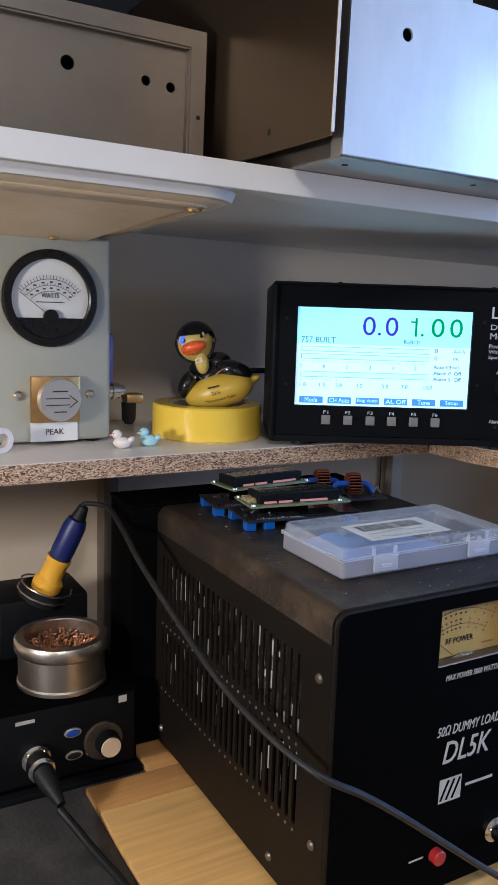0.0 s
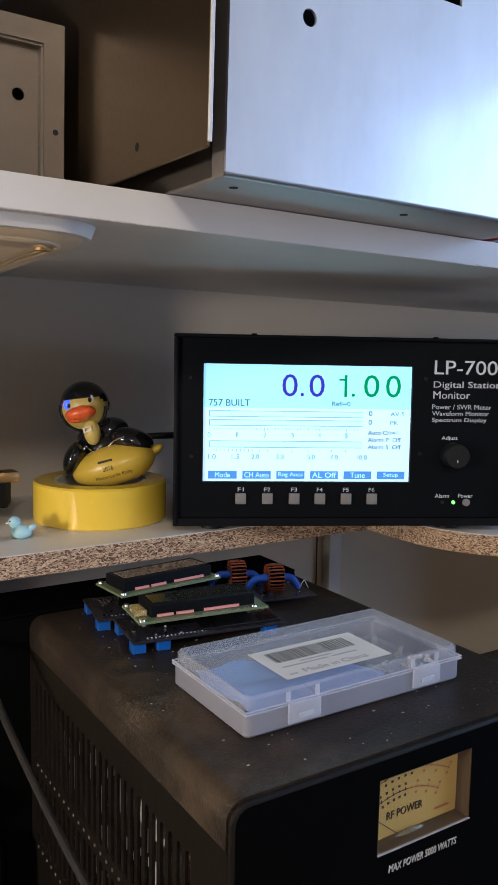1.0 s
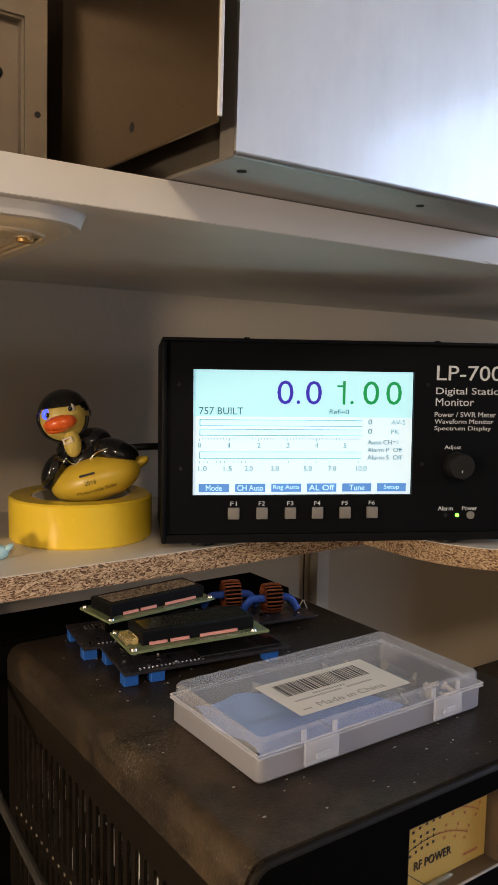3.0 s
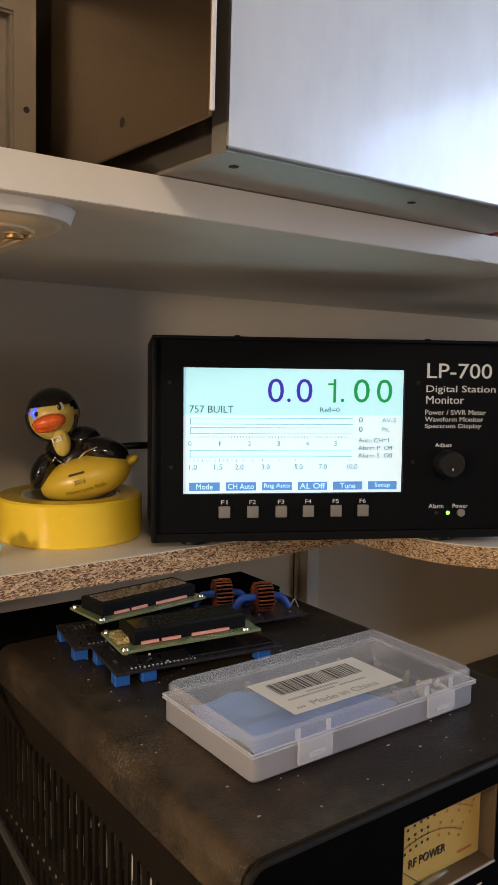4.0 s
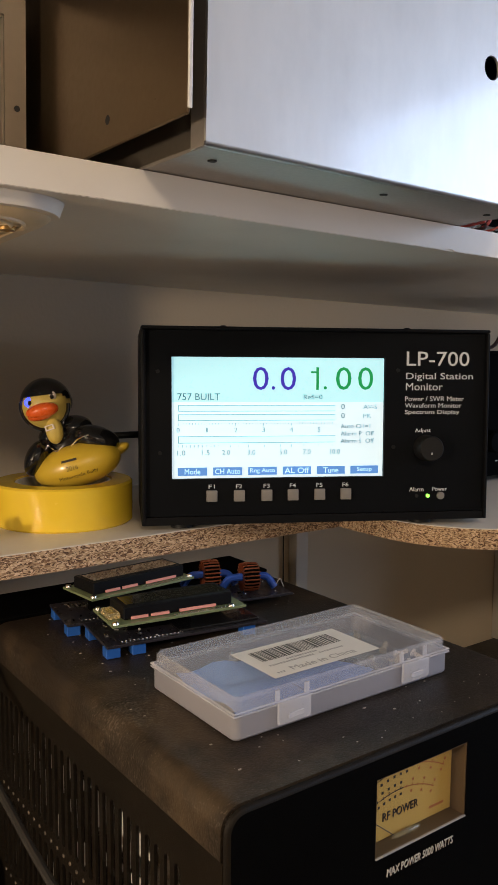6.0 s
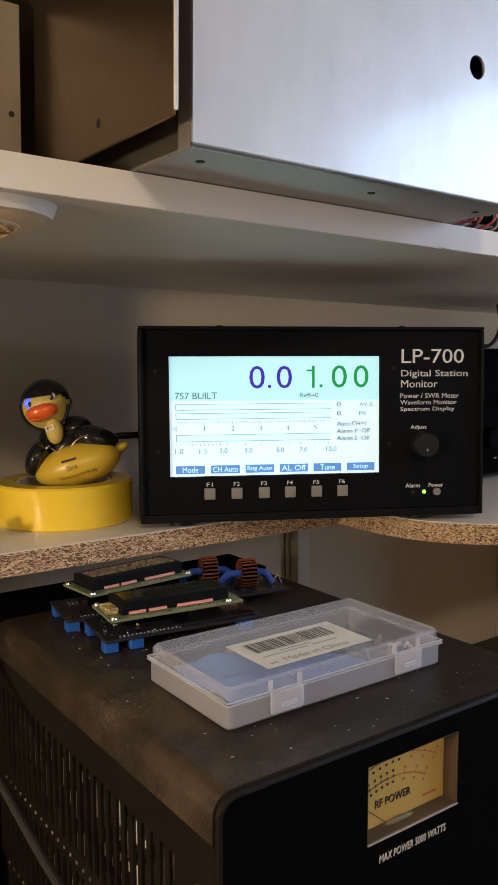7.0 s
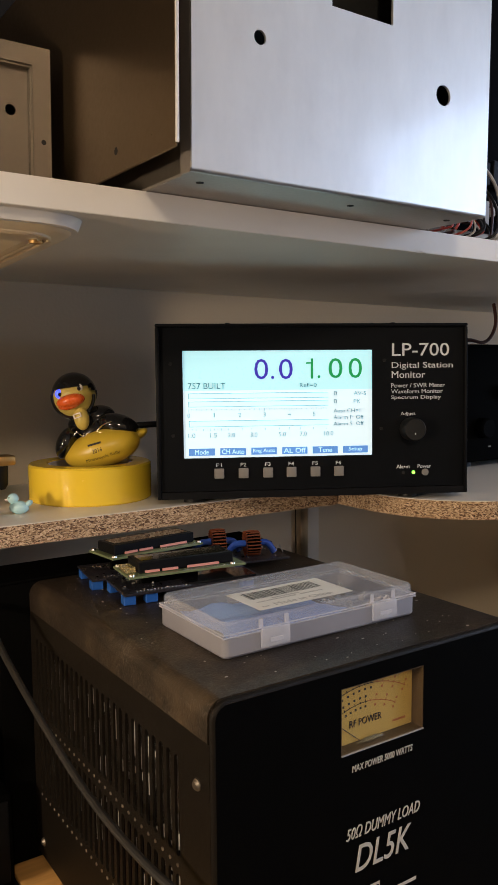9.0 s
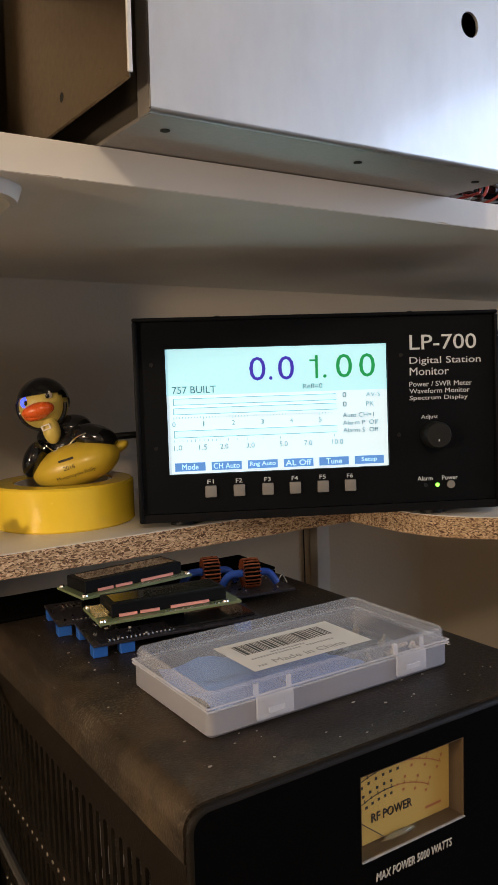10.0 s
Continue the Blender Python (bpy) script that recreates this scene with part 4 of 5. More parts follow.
    # printed words on the body, bent to its side
    for text, x0, x1, z in (("2016", -0.005, 0.0035, 0.0005), ("Motorcycle Rally", -0.0125, 0.0165, -0.0062)):
        b = text_mesh(text, x0, x1, z - 0.0016, z + 0.0018, 0, depth=0.00002)
        for v in b.verts:
            k = 1 - (v.co.x / 0.0335) ** 2 - (v.co.z / 0.0165) ** 2
            v.co.y = -0.022 * math.sqrt(max(k, 0.02)) - 0.00015
        b.transform(Matrix.Translation((0.014, -0.012, 1.1235)) @ R(-16))
        P("printed_words", b, M_INK)
    b = bmesh.new()
    box(b, -0.0075, 0.004, -0.0002, 0.0, 0.0056, 0.0072)
    for v in b.verts:
        k = 1 - (v.co.x / 0.0335) ** 2 - (v.co.z / 0.0165) ** 2
        v.co.y += -0.022 * math.sqrt(max(k, 0.02)) - 0.00012
    b.transform(Matrix.Translation((0.014, -0.012, 1.1235)) @ R(-16))
    P("printed_bar", b, M_INK)


rubber_duck()


def small_duck(x, y, body, bill, label):
    t = thing("mini_duck", pose(x, y, SH, 0, 0, -30), label, "toy duck", "tiny ducks on the shelf edge")
    b = bmesh.new()
    blob(b, (0.001, 0, 0.0052), (0.0078, 0.0055, 0.0052), None, 20, 12)
    blob(b, (0.0085, 0, 0.0082), (0.0035, 0.0028, 0.0022), pose(0, 0, 0, 0, -40, 0), 14, 8)
    part("body", b, body, t)
    b = bmesh.new()
    blob(b, (-0.0035, 0, 0.0122), (0.0043, 0.0041, 0.0042), None, 18, 12)
    part("head", b, body, t)
    b = bmesh.new()
    blob(b, (-0.0078, 0, 0.0115), (0.0022, 0.0018, 0.0009), None, 12, 8)
    part("bill", b, bill, t, "coloured bill")
    for s in (-1, 1):
        b = bmesh.new()
        blob(b, (-0.0058, s * 0.003, 0.0132), (0.0006, 0.0006, 0.0007), None, 8, 6)
        part("eye", b, M_GLOSS, t)


small_duck(0.2545, 0.640, M_WHITETOY, M_PINK, "tiny white toy duck with a pink bill")
small_duck(0.2805, 0.643, M_BLUETOY, M_WHITETOY, "tiny pale blue toy duck")


# ---- watt meter ----
def watt_meter():
    y = 0.675
    t = thing("watt_meter", (0.2, 0.72, SH), "grey enamelled watt meter box with a round black dial", "meter")
    part("case", cube(0.147, 0.2575, y, 0.775, SH + 0.003, 1.2565, bevel=0.004, seg=3), M_CREAM, t, world=True)
    for x in (0.16, 0.245):
        for yy in (0.69, 0.76):
            part("foot", turned([(0, 0), (0.006, 0), (0.006, 0.0035), (0, 0.0035)], 16, pose(x, yy, SH)), M_RUBBER, t, world=True)
    c = Vector((0.2035, y, 1.2035))
    bez = part("bezel", turned([(0.0345, 0), (0.0405, 0), (0.0405, 0.003), (0.039, 0.0048), (0.0340, 0.0050), (0.0328, 0.004), (0.0328, 0.001)], 64, Matrix.Translation(c) @ FRONT), M_BEZEL, t, "round black bakelite bezel", world=True)
    part("dial", disc(0.0335, 0.001, c), M_DIAL, bez, "white meter dial", world=True)
    b = slab([(0.0325 * math.cos(radians(a)), 0.0325 * math.sin(radians(a))) for a in range(210, 331, 6)], 0, 0.004)
    b.transform(Matrix.Translation(c) @ FRONT)
    part("lower_mask", b, M_BEZEL, bez, world=True)
    b = bmesh.new()
    cz = c.z - 0.016
    for r in (0.032, 0.027, 0.022):
        arc_strip(b, c.x, cz, r, 42, 138, 0.0004, y - 0.0013)
    ticks(b, c.x, cz, 0.032, 0.0355, 42, 138, 21, 0.0004, y - 0.0013)
    ticks(b, c.x, cz, 0.027, 0.029, 42, 138, 21, 0.0003, y - 0.0013)
    for i, a in enumerate(range(46, 135, 14)):
        for rr2 in (0.0295, 0.0245):
            q = radians(a)
            box(b, c.x + rr2 * math.cos(q) - 0.0012, c.x + rr2 * math.cos(q) + 0.0012, y - 0.00135, y - 0.0012, cz + rr2 * math.sin(q) - 0.0007, cz + rr2 * math.sin(q) + 0.0007)
    part("scale", b, M_INK, bez, world=True)
    part("print_bar", cube(c.x - 0.012, c.x + 0.012, y - 0.0014, y - 0.0012, c.z - 0.0035, c.z - 0.0027), M_INK, bez, world=True)
    b = tube(bmesh.new(), [(c.x - 0.003, y - 0.003, cz + 0.003), (c.x - 0.026, y - 0.003, cz + 0.021)], 0.0003, 6, 0)
    part("needle", b, M_INK, bez, world=True)
    words("legend", "WATTS", (c.x - 0.0075, c.x + 0.0075, c.z + 0.0005, c.z + 0.0045), y - 0.0013, M_INK, bez, world=True)
    part("hub", disc(0.0065, 0.003, (c.x, y - 0.0012, cz + 0.0005)), M_BEZEL, bez, world=True)
    part("element_block", cube(0.1855, 0.2275, y - 0.006, y, 1.0985, 1.138, bevel=0.001), M_BRASS, t, "aged brass element socket", world=True)
    e = part("element", turned([(0, 0), (0.0185, 0), (0.0185, 0.006), (0.0175, 0.0075), (0, 0.0075)], 48, Matrix.Translation((0.2085, y - 0.006, 1.1185)) @ FRONT), M_GREYSIL, t, "round plug-in element with an arrow", world=True)
    b = bmesh.new()
    ya = y - 0.0138
    for x0, x1, z0, z1 in ((-0.013, 0.008, 0.0012, 0.002), (-0.013, 0.008, -0.0045, -0.0037), (-0.007, 0.006, 0.007, 0.0082), (-0.006, 0.005, -0.0105, -0.0095)):
        box(b, 0.2085 + x0, 0.2085 + x1, ya, ya + 0.0003, 1.1185 + z0, 1.1185 + z1)
    for s in (1, -1):
        box(b, -0.0045, 0.0045, ya, ya + 0.0003, -0.0004, 0.0004, m=Matrix.Translation((0.2195, 0, 1.1172 + s * 0.0026)) @ pose(0, 0, 0, 0, s * 38, 0))
    part("arrow", b, M_INK, e, world=True)
    for x in (0.1755, 0.2385):
        part("screw", turned([(0, 0.003), (0.0025, 0.0027), (0.0042, 0.001), (0.0042, 0)], 20, Matrix.Translation((x, y, 1.1215)) @ FRONT), M_CHROME, t, "nickel screw", world=True)
    lb = part("label", cube(0.1855, 0.2265, y - 0.0014, y - 0.0004, 1.0815, 1.0982), M_PAPER, t, "white paper label", world=True)
    words("legend", "PEAK", (0.1985, 0.2145, 1.0875, 1.0925), y - 0.0016, M_INK, lb, world=True)
    # side connectors
    k = part("connector", turned([(0, 0), (0.0085, 0), (0.0085, 0.003), (0.0062, 0.004), (0.0062, 0.009), (0.0078, 0.0095), (0.0078, 0.016), (0.0055, 0.0165), (0.0055, 0.021), (0, 0.021)], 28, Matrix.Translation((0.2575, 0.70, 1.121)) @ pose(0, 0, 0, 0, 90, 0)), M_CHROME, t, "nickel coaxial connector", world=True)
    part("plug", cube(0.279, 0.296, 0.692, 0.708, 1.110, 1.1185, bevel=0.002), M_BRASS, k, "brass adapter", world=True)
    part("cable_end", turned([(0, 0), (0.007, 0), (0.0065, -0.016), (0.004, -0.02), (0, -0.02)], 24, pose(0.284, 0.70, 1.110)), M_RUBBER, k, world=True)
    part("sleeve", cube(0.2578, 0.268, 0.696, 0.712, 1.128, 1.174, bevel=0.003), M_VIOLET, t, "violet plastic tab on the side", world=True)


watt_meter()
t = thing("coax_plug", (0.155, 0.652, SH), "white plastic ring cap lying on the shelf", "cap")
part("ring", turned([(0.006, -0.004), (0.0105, -0.004), (0.0105, 0.004), (0.006, 0.004), (0.006, -0.004)], 32, pose(0, 0, 0.0106, 90, 0, 20)), M_WHITETOY, t)


# ---- dummy load ----
DX0, DX1, DY0, DY1, DZ0, DZ1 = 0.2748, 0.498, 0.345, 0.605, 0.825, 1.033


def slotted_side(bm, x0, x1, ya, yb, rows, pitch, wide):
    """A side plate in the y-z plane with rows of round-ended slots that go through."""
    n = int(round((yb - ya) / pitch))
    k = 8
    for za, zb, sa, sb in rows:
        for i in range(n):
            c0, c1, cy = ya + i * pitch, ya + (i + 1) * pitch, ya + (i + 0.5) * pitch
            r = wide / 2
            inner = [(cy + r * math.cos(math.pi * j / k), sb - r + r * math.sin(math.pi * j / k)) for j in range(k + 1)]
            inner += [(cy + r * math.cos(math.pi + math.pi * j / k), sa + r + r * math.sin(math.pi + math.pi * j / k)) for j in range(k + 1)]
            sides = []
            for x in (x0, x1):
                iv = [bm.verts.new((x, y, z)) for y, z in inner]
                o = [bm.verts.new((x, y, z)) for y, z in ((c1, zb), (c0, zb), (c0, za), (c1, za))]
                bm.faces.new([o[0], o[1]] + iv[k::-1])
                bm.faces.new([o[2], o[3]] + iv[:k:-1])
                bm.faces.new([o[1], o[2], iv[k + 1], iv[k]])
                bm.faces.new([o[3], o[0], iv[0], iv[-1]])
                sides.append(iv)
            m = len(inner)
            for j in range(m):
                bm.faces.new((sides[0][j], sides[0][(j + 1) % m], sides[1][(j + 1) % m], sides[1][j]))
    return bm


def dummy_load():
    t = thing("dummy_load", (0.383, 0.48, 0.8148), "black steel dummy load with slotted sides and a meter", "dummy load")
    r, th = 0.0095, 0.0016
    # cover: one sheet bent over the top
    prof = [(DX0, 1.012)] + [(DX0 + r - r * math.cos(radians(a)), DZ1 - r + r * math.sin(radians(a))) for a in range(0, 91, 10)]
    prof += [(DX1 - r + r * math.sin(radians(a)), DZ1 - r + r * math.cos(radians(a))) for a in range(0, 91, 10)] + [(DX1, 1.012)]
    inn = [(DX0 + th, 1.012)] + [(DX0 + r - (r - th) * math.cos(radians(a)), DZ1 - r + (r - th) * math.sin(radians(a))) for a in range(0, 91, 10)]
    inn += [(DX1 - r + (r - th) * math.sin(radians(a)), DZ1 - r + (r - th) * math.cos(radians(a))) for a in range(0, 91, 10)] + [(DX1 - th, 1.012)]
    b = slab(prof + inn[::-1], DY0 + 0.0015, DY1)
    b.transform(Matrix(((1, 0, 0, 0), (0, 0, 1, 0), (0, 1, 0, 0), (0, 0, 0, 1))))
    part("top_cover", b, M_BLACK, t, "dusty black top cover with rounded edges", world=True)
    b = bmesh.new()
    ya, yb, pitch = 0.374, 0.595, 0.0085
    n = int(round((yb - ya) / pitch))
    yb = ya + n * pitch
    slotted_side(b, DX0, DX0 + th, ya, yb, ((0.934, 1.012, 0.939, 0.994), (0.871, 0.934, 0.879, 0.929)), pitch, 0.0048)
    for y0, y1, z0, z1 in ((DY0, ya, DZ0, 1.012), (yb, DY1, DZ0, 1.012), (ya, yb, DZ0, 0.871)):
        box(b, DX0, DX0 + th, y0, y1, z0, z1)
    bmesh.ops.remove_doubles(b, verts=b.verts, dist=1e-6)
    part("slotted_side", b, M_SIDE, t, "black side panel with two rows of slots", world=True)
    # Bright dots stand in for light caught at the slot ends.
    b = bmesh.new()
    for i in range(n):
        for z in (0.934, 0.8750):
            lathe(b, [(0.0011, 0), (0.0010, 0.0005), (0, 0.0008)], 8, Matrix.Translation((DX0, ya + (i + 0.5) * pitch, z)) @ pose(0, 0, 0, 0, -90, 0))
    tagged(part("slot_dot", b, M_TIN, t, "row of tiny bright dots for glints at slot ends", world=True), kind="stuff")
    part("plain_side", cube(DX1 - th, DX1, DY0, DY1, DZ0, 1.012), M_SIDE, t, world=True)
    part("bottom_panel", cube(DX0 + th, DX1 - th, DY0 + 0.003, DY1, DZ0, DZ0 + 0.002), M_BLACK, t, world=True)
    part("back_panel", cube(DX0 + th, DX1 - th, DY1 - 0.003, DY1 - 0.001, DZ0 + 0.002, DZ1 - 0.0165), M_BLACK, t, world=True)
    # front panel with the meter window
    mx0, mx1, mz0, mz1, yf = 0.3545, 0.4155, 0.984, 1.0215, DY0 - 0.0005
    lip = 0.0022
    rc = r - lip
    xa, xb, zt = DX0 + lip, DX1 - lip, DZ1 - lip
    b = bmesh.new()
    for a in ((mx0, mx1, DZ0, mz0), (mx0, mx1, mz1, zt)):
        box(b, a[0], a[1], yf - 0.002, yf, a[2], a[3])
    flip = Matrix(((1, 0, 0, 0), (0, 0, 1, 0), (0, 1, 0, 0), (0, 0, 0, 1)))
    for near, far, sgn in ((xa, mx0, 1), (xb, mx1, -1)):
        pts = [(far, DZ0), (far, zt)] + [(near + sgn * (rc - rc * math.sin(radians(a))), zt - rc + rc * math.cos(radians(a))) for a in range(0, 91, 15)] + [(near, DZ0)]
        k = slab(pts, yf - 0.002, yf)
        k.transform(flip)
        me = bpy.data.meshes.new("half")
        k.to_mesh(me)
        k.free()
        b.from_mesh(me)
        bpy.data.meshes.remove(me)
    bmesh.ops.remove_doubles(b, verts=b.verts, dist=1e-5)
    part("front_panel", b, M_BLACKF, t, "matt black front panel", world=True)
    b = bmesh.new()
    rings = []
    for f in range(0, 91, 15):
        k, y = lip * (1 - math.sin(radians(f))), yf - 0.002 + lip * (1 - math.cos(radians(f)))
        q = r - k
        pts = [(DX0 + k, DZ0)] + [(DX0 + r - q * math.cos(radians(a)), DZ1 - r + q * math.sin(radians(a))) for a in range(0, 91, 10)]
        pts += [(DX1 - r + q * math.sin(radians(a)), DZ1 - r + q * math.cos(radians(a))) for a in range(0, 91, 10)] + [(DX1 - k, DZ0)]
        rings.append([b.verts.new((x, y, z)) for x, z in pts])
    for p, q in zip(rings, rings[1:]):
        for k in range(len(p) - 1):
            b.faces.new((p[k], p[k + 1], q[k + 1], q[k]))
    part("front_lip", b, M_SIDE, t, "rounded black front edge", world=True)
    yf -= 0.002
    mt = part("meter_well", _well(mx0, mx1, mz0, mz1, yf, 0.0095), M_WELL, t, "yellowed meter housing", world=True)
    yd = yf + 0.0087
    part("dial", cube(mx0 + 0.0008, mx1 - 0.0008, yd, yd + 0.0006, mz0 + 0.0008, mz1 - 0.0008), M_AMBER, mt, "yellowed dial card", world=True)
    b, b2 = bmesh.new(), bmesh.new()
    for cx, cz, rad, lo_a, hi_a in ((mx0 + 0.0256, mz1 - 0.0666, 0.0610, 61.3, 114.8), (mx0 + 0.0241, mz1 - 0.0638, 0.0482, 60.8, 119.9)):
        split = lo_a + 0.45 * (hi_a - lo_a)
        arc_strip(b, cx, cz, rad, split, hi_a, 0.0005, yd - 0.0002)
        arc_strip(b2, cx, cz, rad, lo_a, split, 0.0005, yd - 0.0002)
        for k in range(13):
            a, bm = lo_a + (hi_a - lo_a) * (k + 0.3) / 13, b2 if k < 6 else b
            ticks(bm, cx, cz, rad - 0.0005, rad + (0.0013 if k % 2 == 0 else 0.0008), a, a + 0.1, 2, 0.0005, yd - 0.00025)
            if k < 6 and k % 2:
                continue
            for rr in (rad + 0.0030, rad - 0.0026):
                q = radians(a)
                box(bm, cx + rr * math.cos(q) - 0.0007, cx + rr * math.cos(q) + 0.0007, yd - 0.00025, yd - 0.0002, cz + rr * math.sin(q) - 0.0007, cz + rr * math.sin(q) + 0.0006)
    part("scale", b, M_INK, mt, "black scale arcs with figures", world=True)
    part("red_scale", b2, M_REDINK, mt, "faded red ends of the scales", world=True)
    words("legend", "RF POWER", (mx0 + 0.0130, mx0 + 0.0365, mz0 + 0.0095, mz0 + 0.0135), yd - 0.0003, M_INK, mt, world=True)
    part("small_bar", cube(mx1 - 0.016, mx1 - 0.006, yd - 0.0002, yd, mz0 + 0.005, mz0 + 0.0062), M_REDINK, mt, world=True)
    part("needle", tube(bmesh.new(), [(mx0 + 0.020, yd - 0.0015, mz0 + 0.001), (mx0 + 0.003, yd - 0.0015, mz0 + 0.0145)], 0.00022, 6, 0), M_INK, mt, world=True)
    b = bmesh.new()
    blob(b, (mx0 + 0.027, yd - 0.002, mz0 + 0.0005), (0.010, 0.0015, 0.002), None, 18, 8)
    part("pivot_cover", b, M_CLEAR, mt, world=True)
    # Pale strip added as the highlight on the lens's lower edge.
    b = cube(mx0 + 0.0002, mx1 - 0.0002, yf - 0.0006, yf + 0.0004, mz0 + 0.0002, mz0 + 0.0007)
    part("lens_highlight", b, M_FROSTEDGE, mt, "pale strip for the highlight on the lens edge", world=True)
    g = part("meter_glass", cube(mx0 + 0.0003, mx1 - 0.0003, yf + 0.0006, yf + 0.0012, mz0 + 0.0003, mz1 - 0.0003), M_GLASS, mt, "clear window", world=True)
    g.visible_shadow = False
    yl = yf - 0.0002
    words("legend", "MAX POWER 5000 WATTS", (0.362, 0.4065, 0.9735, 0.9772), yl, M_LEGEND2, t, slant=0.12, world=True)
    words("legend", "50\u03a9 DUMMY LOAD", (0.358, 0.4125, 0.9355, 0.9425), yl, M_LEGEND2, t, slant=0.2, world=True)
    words("legend", "DL5K", (0.3645, 0.4045, 0.9155, 0.9305), yl, M_LEGEND2, t, slant=0.2, world=True)
    lg = part("logo_square", cube(0.3635, 0.3825, yl, yl + 0.0001, 0.8875, 0.9045), M_LEGEND2, t, "pale square emblem", world=True)
    b = bmesh.new()
    for i in range(3):
        box(b, -0.0009, 0.0009, -0.00015, 0, -0.0075, 0.0075, m=Matrix.Translation((0.368 + 0.005 * i, yl, 0.896)) @ pose(0, 0, 0, 0, 25, 0))
    part("logo_stroke", b, M_BLACKF, lg, world=True)
    part("maker_bar", cube(0.3865, 0.411, yl, yl + 0.0001, 0.8945, 0.8965), M_LEGEND2, t, world=True)
    part("socket_bar", cube(0.342, 0.354, yl, yl + 0.0001, 0.8520, 0.8533), M_LEGEND2, t, world=True)
    part("red_button", disc(0.0052, 0.006, (0.364, yf, 0.8515)), pbr("red_plastic", (0.35, 0.02, 0.02), 0.35), t, "small red button", world=True)
    part("connector", turned([(0, 0), (0.009, 0), (0.009, 0.003), (0.006, 0.004), (0.006, 0.014), (0.004, 0.014), (0, 0.012)], 24, Matrix.Translation((0.415, yf, 0.855)) @ FRONT), M_CHROME, t, "nickel coaxial socket", world=True)
    for y, z in ((0.3565, 0.9875), (0.3565, 0.878), (0.405, 0.838), (0.59, 0.838)):
        part("screw", turned([(0, 0.0022), (0.002, 0.002), (0.0032, 0.0006), (0.0032, 0)], 16, Matrix.Translation((DX0, y, z)) @ pose(0, 0, 0, 0, -90, 0)), M_STEEL, t, "dull steel screw", world=True)
    for x in (DX0 + 0.02, DX1 - 0.02):
        for y in (DY0 + 0.02, DY1 - 0.02):
            part("foot", turned([(0, 0), (0.009, 0), (0.010, 0.0102), (0, 0.0102)], 18, pose(x, y, 0.8149)), M_RUBBER, t, "rubber foot", world=True)
    # Random fin slivers, coloured pale to imitate glints behind the slots.
    b = bmesh.new()
    rr = random.Random(21)
    for i in range(150):
        y, z, w, h = rr.uniform(0.378, 0.592), rr.uniform(0.885, 0.995), rr.uniform(0.0008, 0.0022), rr.uniform(0.003, 0.022)
        box(b, DX0 + 0.0019, DX0 + 0.0026, y, y + w, z - h / 2, z + h / 2, m=None)
    tagged(part("fin_glint", b, M_GLINT, t, "bright fin slivers, pale for glints through the slots", world=True), kind="stuff")
    part("inner_sheet", cube(DX0 + 0.03, DX0 + 0.031, 0.37, 0.6, DZ0 + 0.01, DZ1 - 0.02), M_CHROME, t, world=True)


def _well(x0, x1, z0, z1, y, d):
    """An open-fronted tray for a meter."""
    bm = bmesh.new()
    th = 0.0006
    box(bm, x0, x1, y + d, y + d + th, z0, z1)
    for a in ((x0, x0 + th, z0, z1), (x1 - th, x1, z0, z1), (x0 + th, x1 - th, z0, z0 + th), (x0 + th, x1 - th, z1 - th, z1)):
        box(bm, a[0], a[1], y + 0.0003, y + d, a[2], a[3])
    return bm


dummy_load()
b = bmesh.new()
rr = random.Random(17)
for i in range(170):
    x, y, q = rr.uniform(DX0 + 0.012, DX1 - 0.012), rr.uniform(DY0 + 0.006, DY1 - 0.01), rr.choice((0.0003, 0.0004, 0.0005, 0.0009))
    a, f = rr.uniform(0, 6.28), rr.uniform(0.4, 1.6)
    pts = [(x + q * f * math.cos(a + k), y + q * math.sin(a + k) * rr.uniform(0.5, 1.0)) for k in (0, 1.3, 2.5, 3.9, 5.2)]
    lo, hi = [b.verts.new((u, v, DZ1 + 0.0001)) for u, v in pts], [b.verts.new((u, v, DZ1 + 0.0003)) for u, v in pts]
    b.faces.new(hi)
    for k in range(5):
        b.faces.new((lo[k], lo[(k + 1) % 5], hi[(k + 1) % 5], hi[k]))
tagged(new("dust_fleck", finish(b, "dust_fleck", M_WIREWHITE)), "pale flecks of dust on the black cover", "dust", kind="stuff")
t = thing("black_cabinet", (0.37, 0.635, 0.8148), "plain black metal cabinet behind the dummy load", "cabinet")
part("body", cube(0.2535, 0.497, 0.6115, 0.662, 0.8148, 1.0318, bevel=0.001), M_BLACKF, t, world=True)
part("front_plate", cube(0.2525, 0.4985, 0.609, 0.6112, 0.8155, 1.0318, bevel=0.0008), M_BLACKF, t, world=True)
part("lid", cube(0.2525, 0.4985, 0.609, 0.6625, 1.032, 1.0345, bevel=0.001), M_BLACKF, t, world=True)


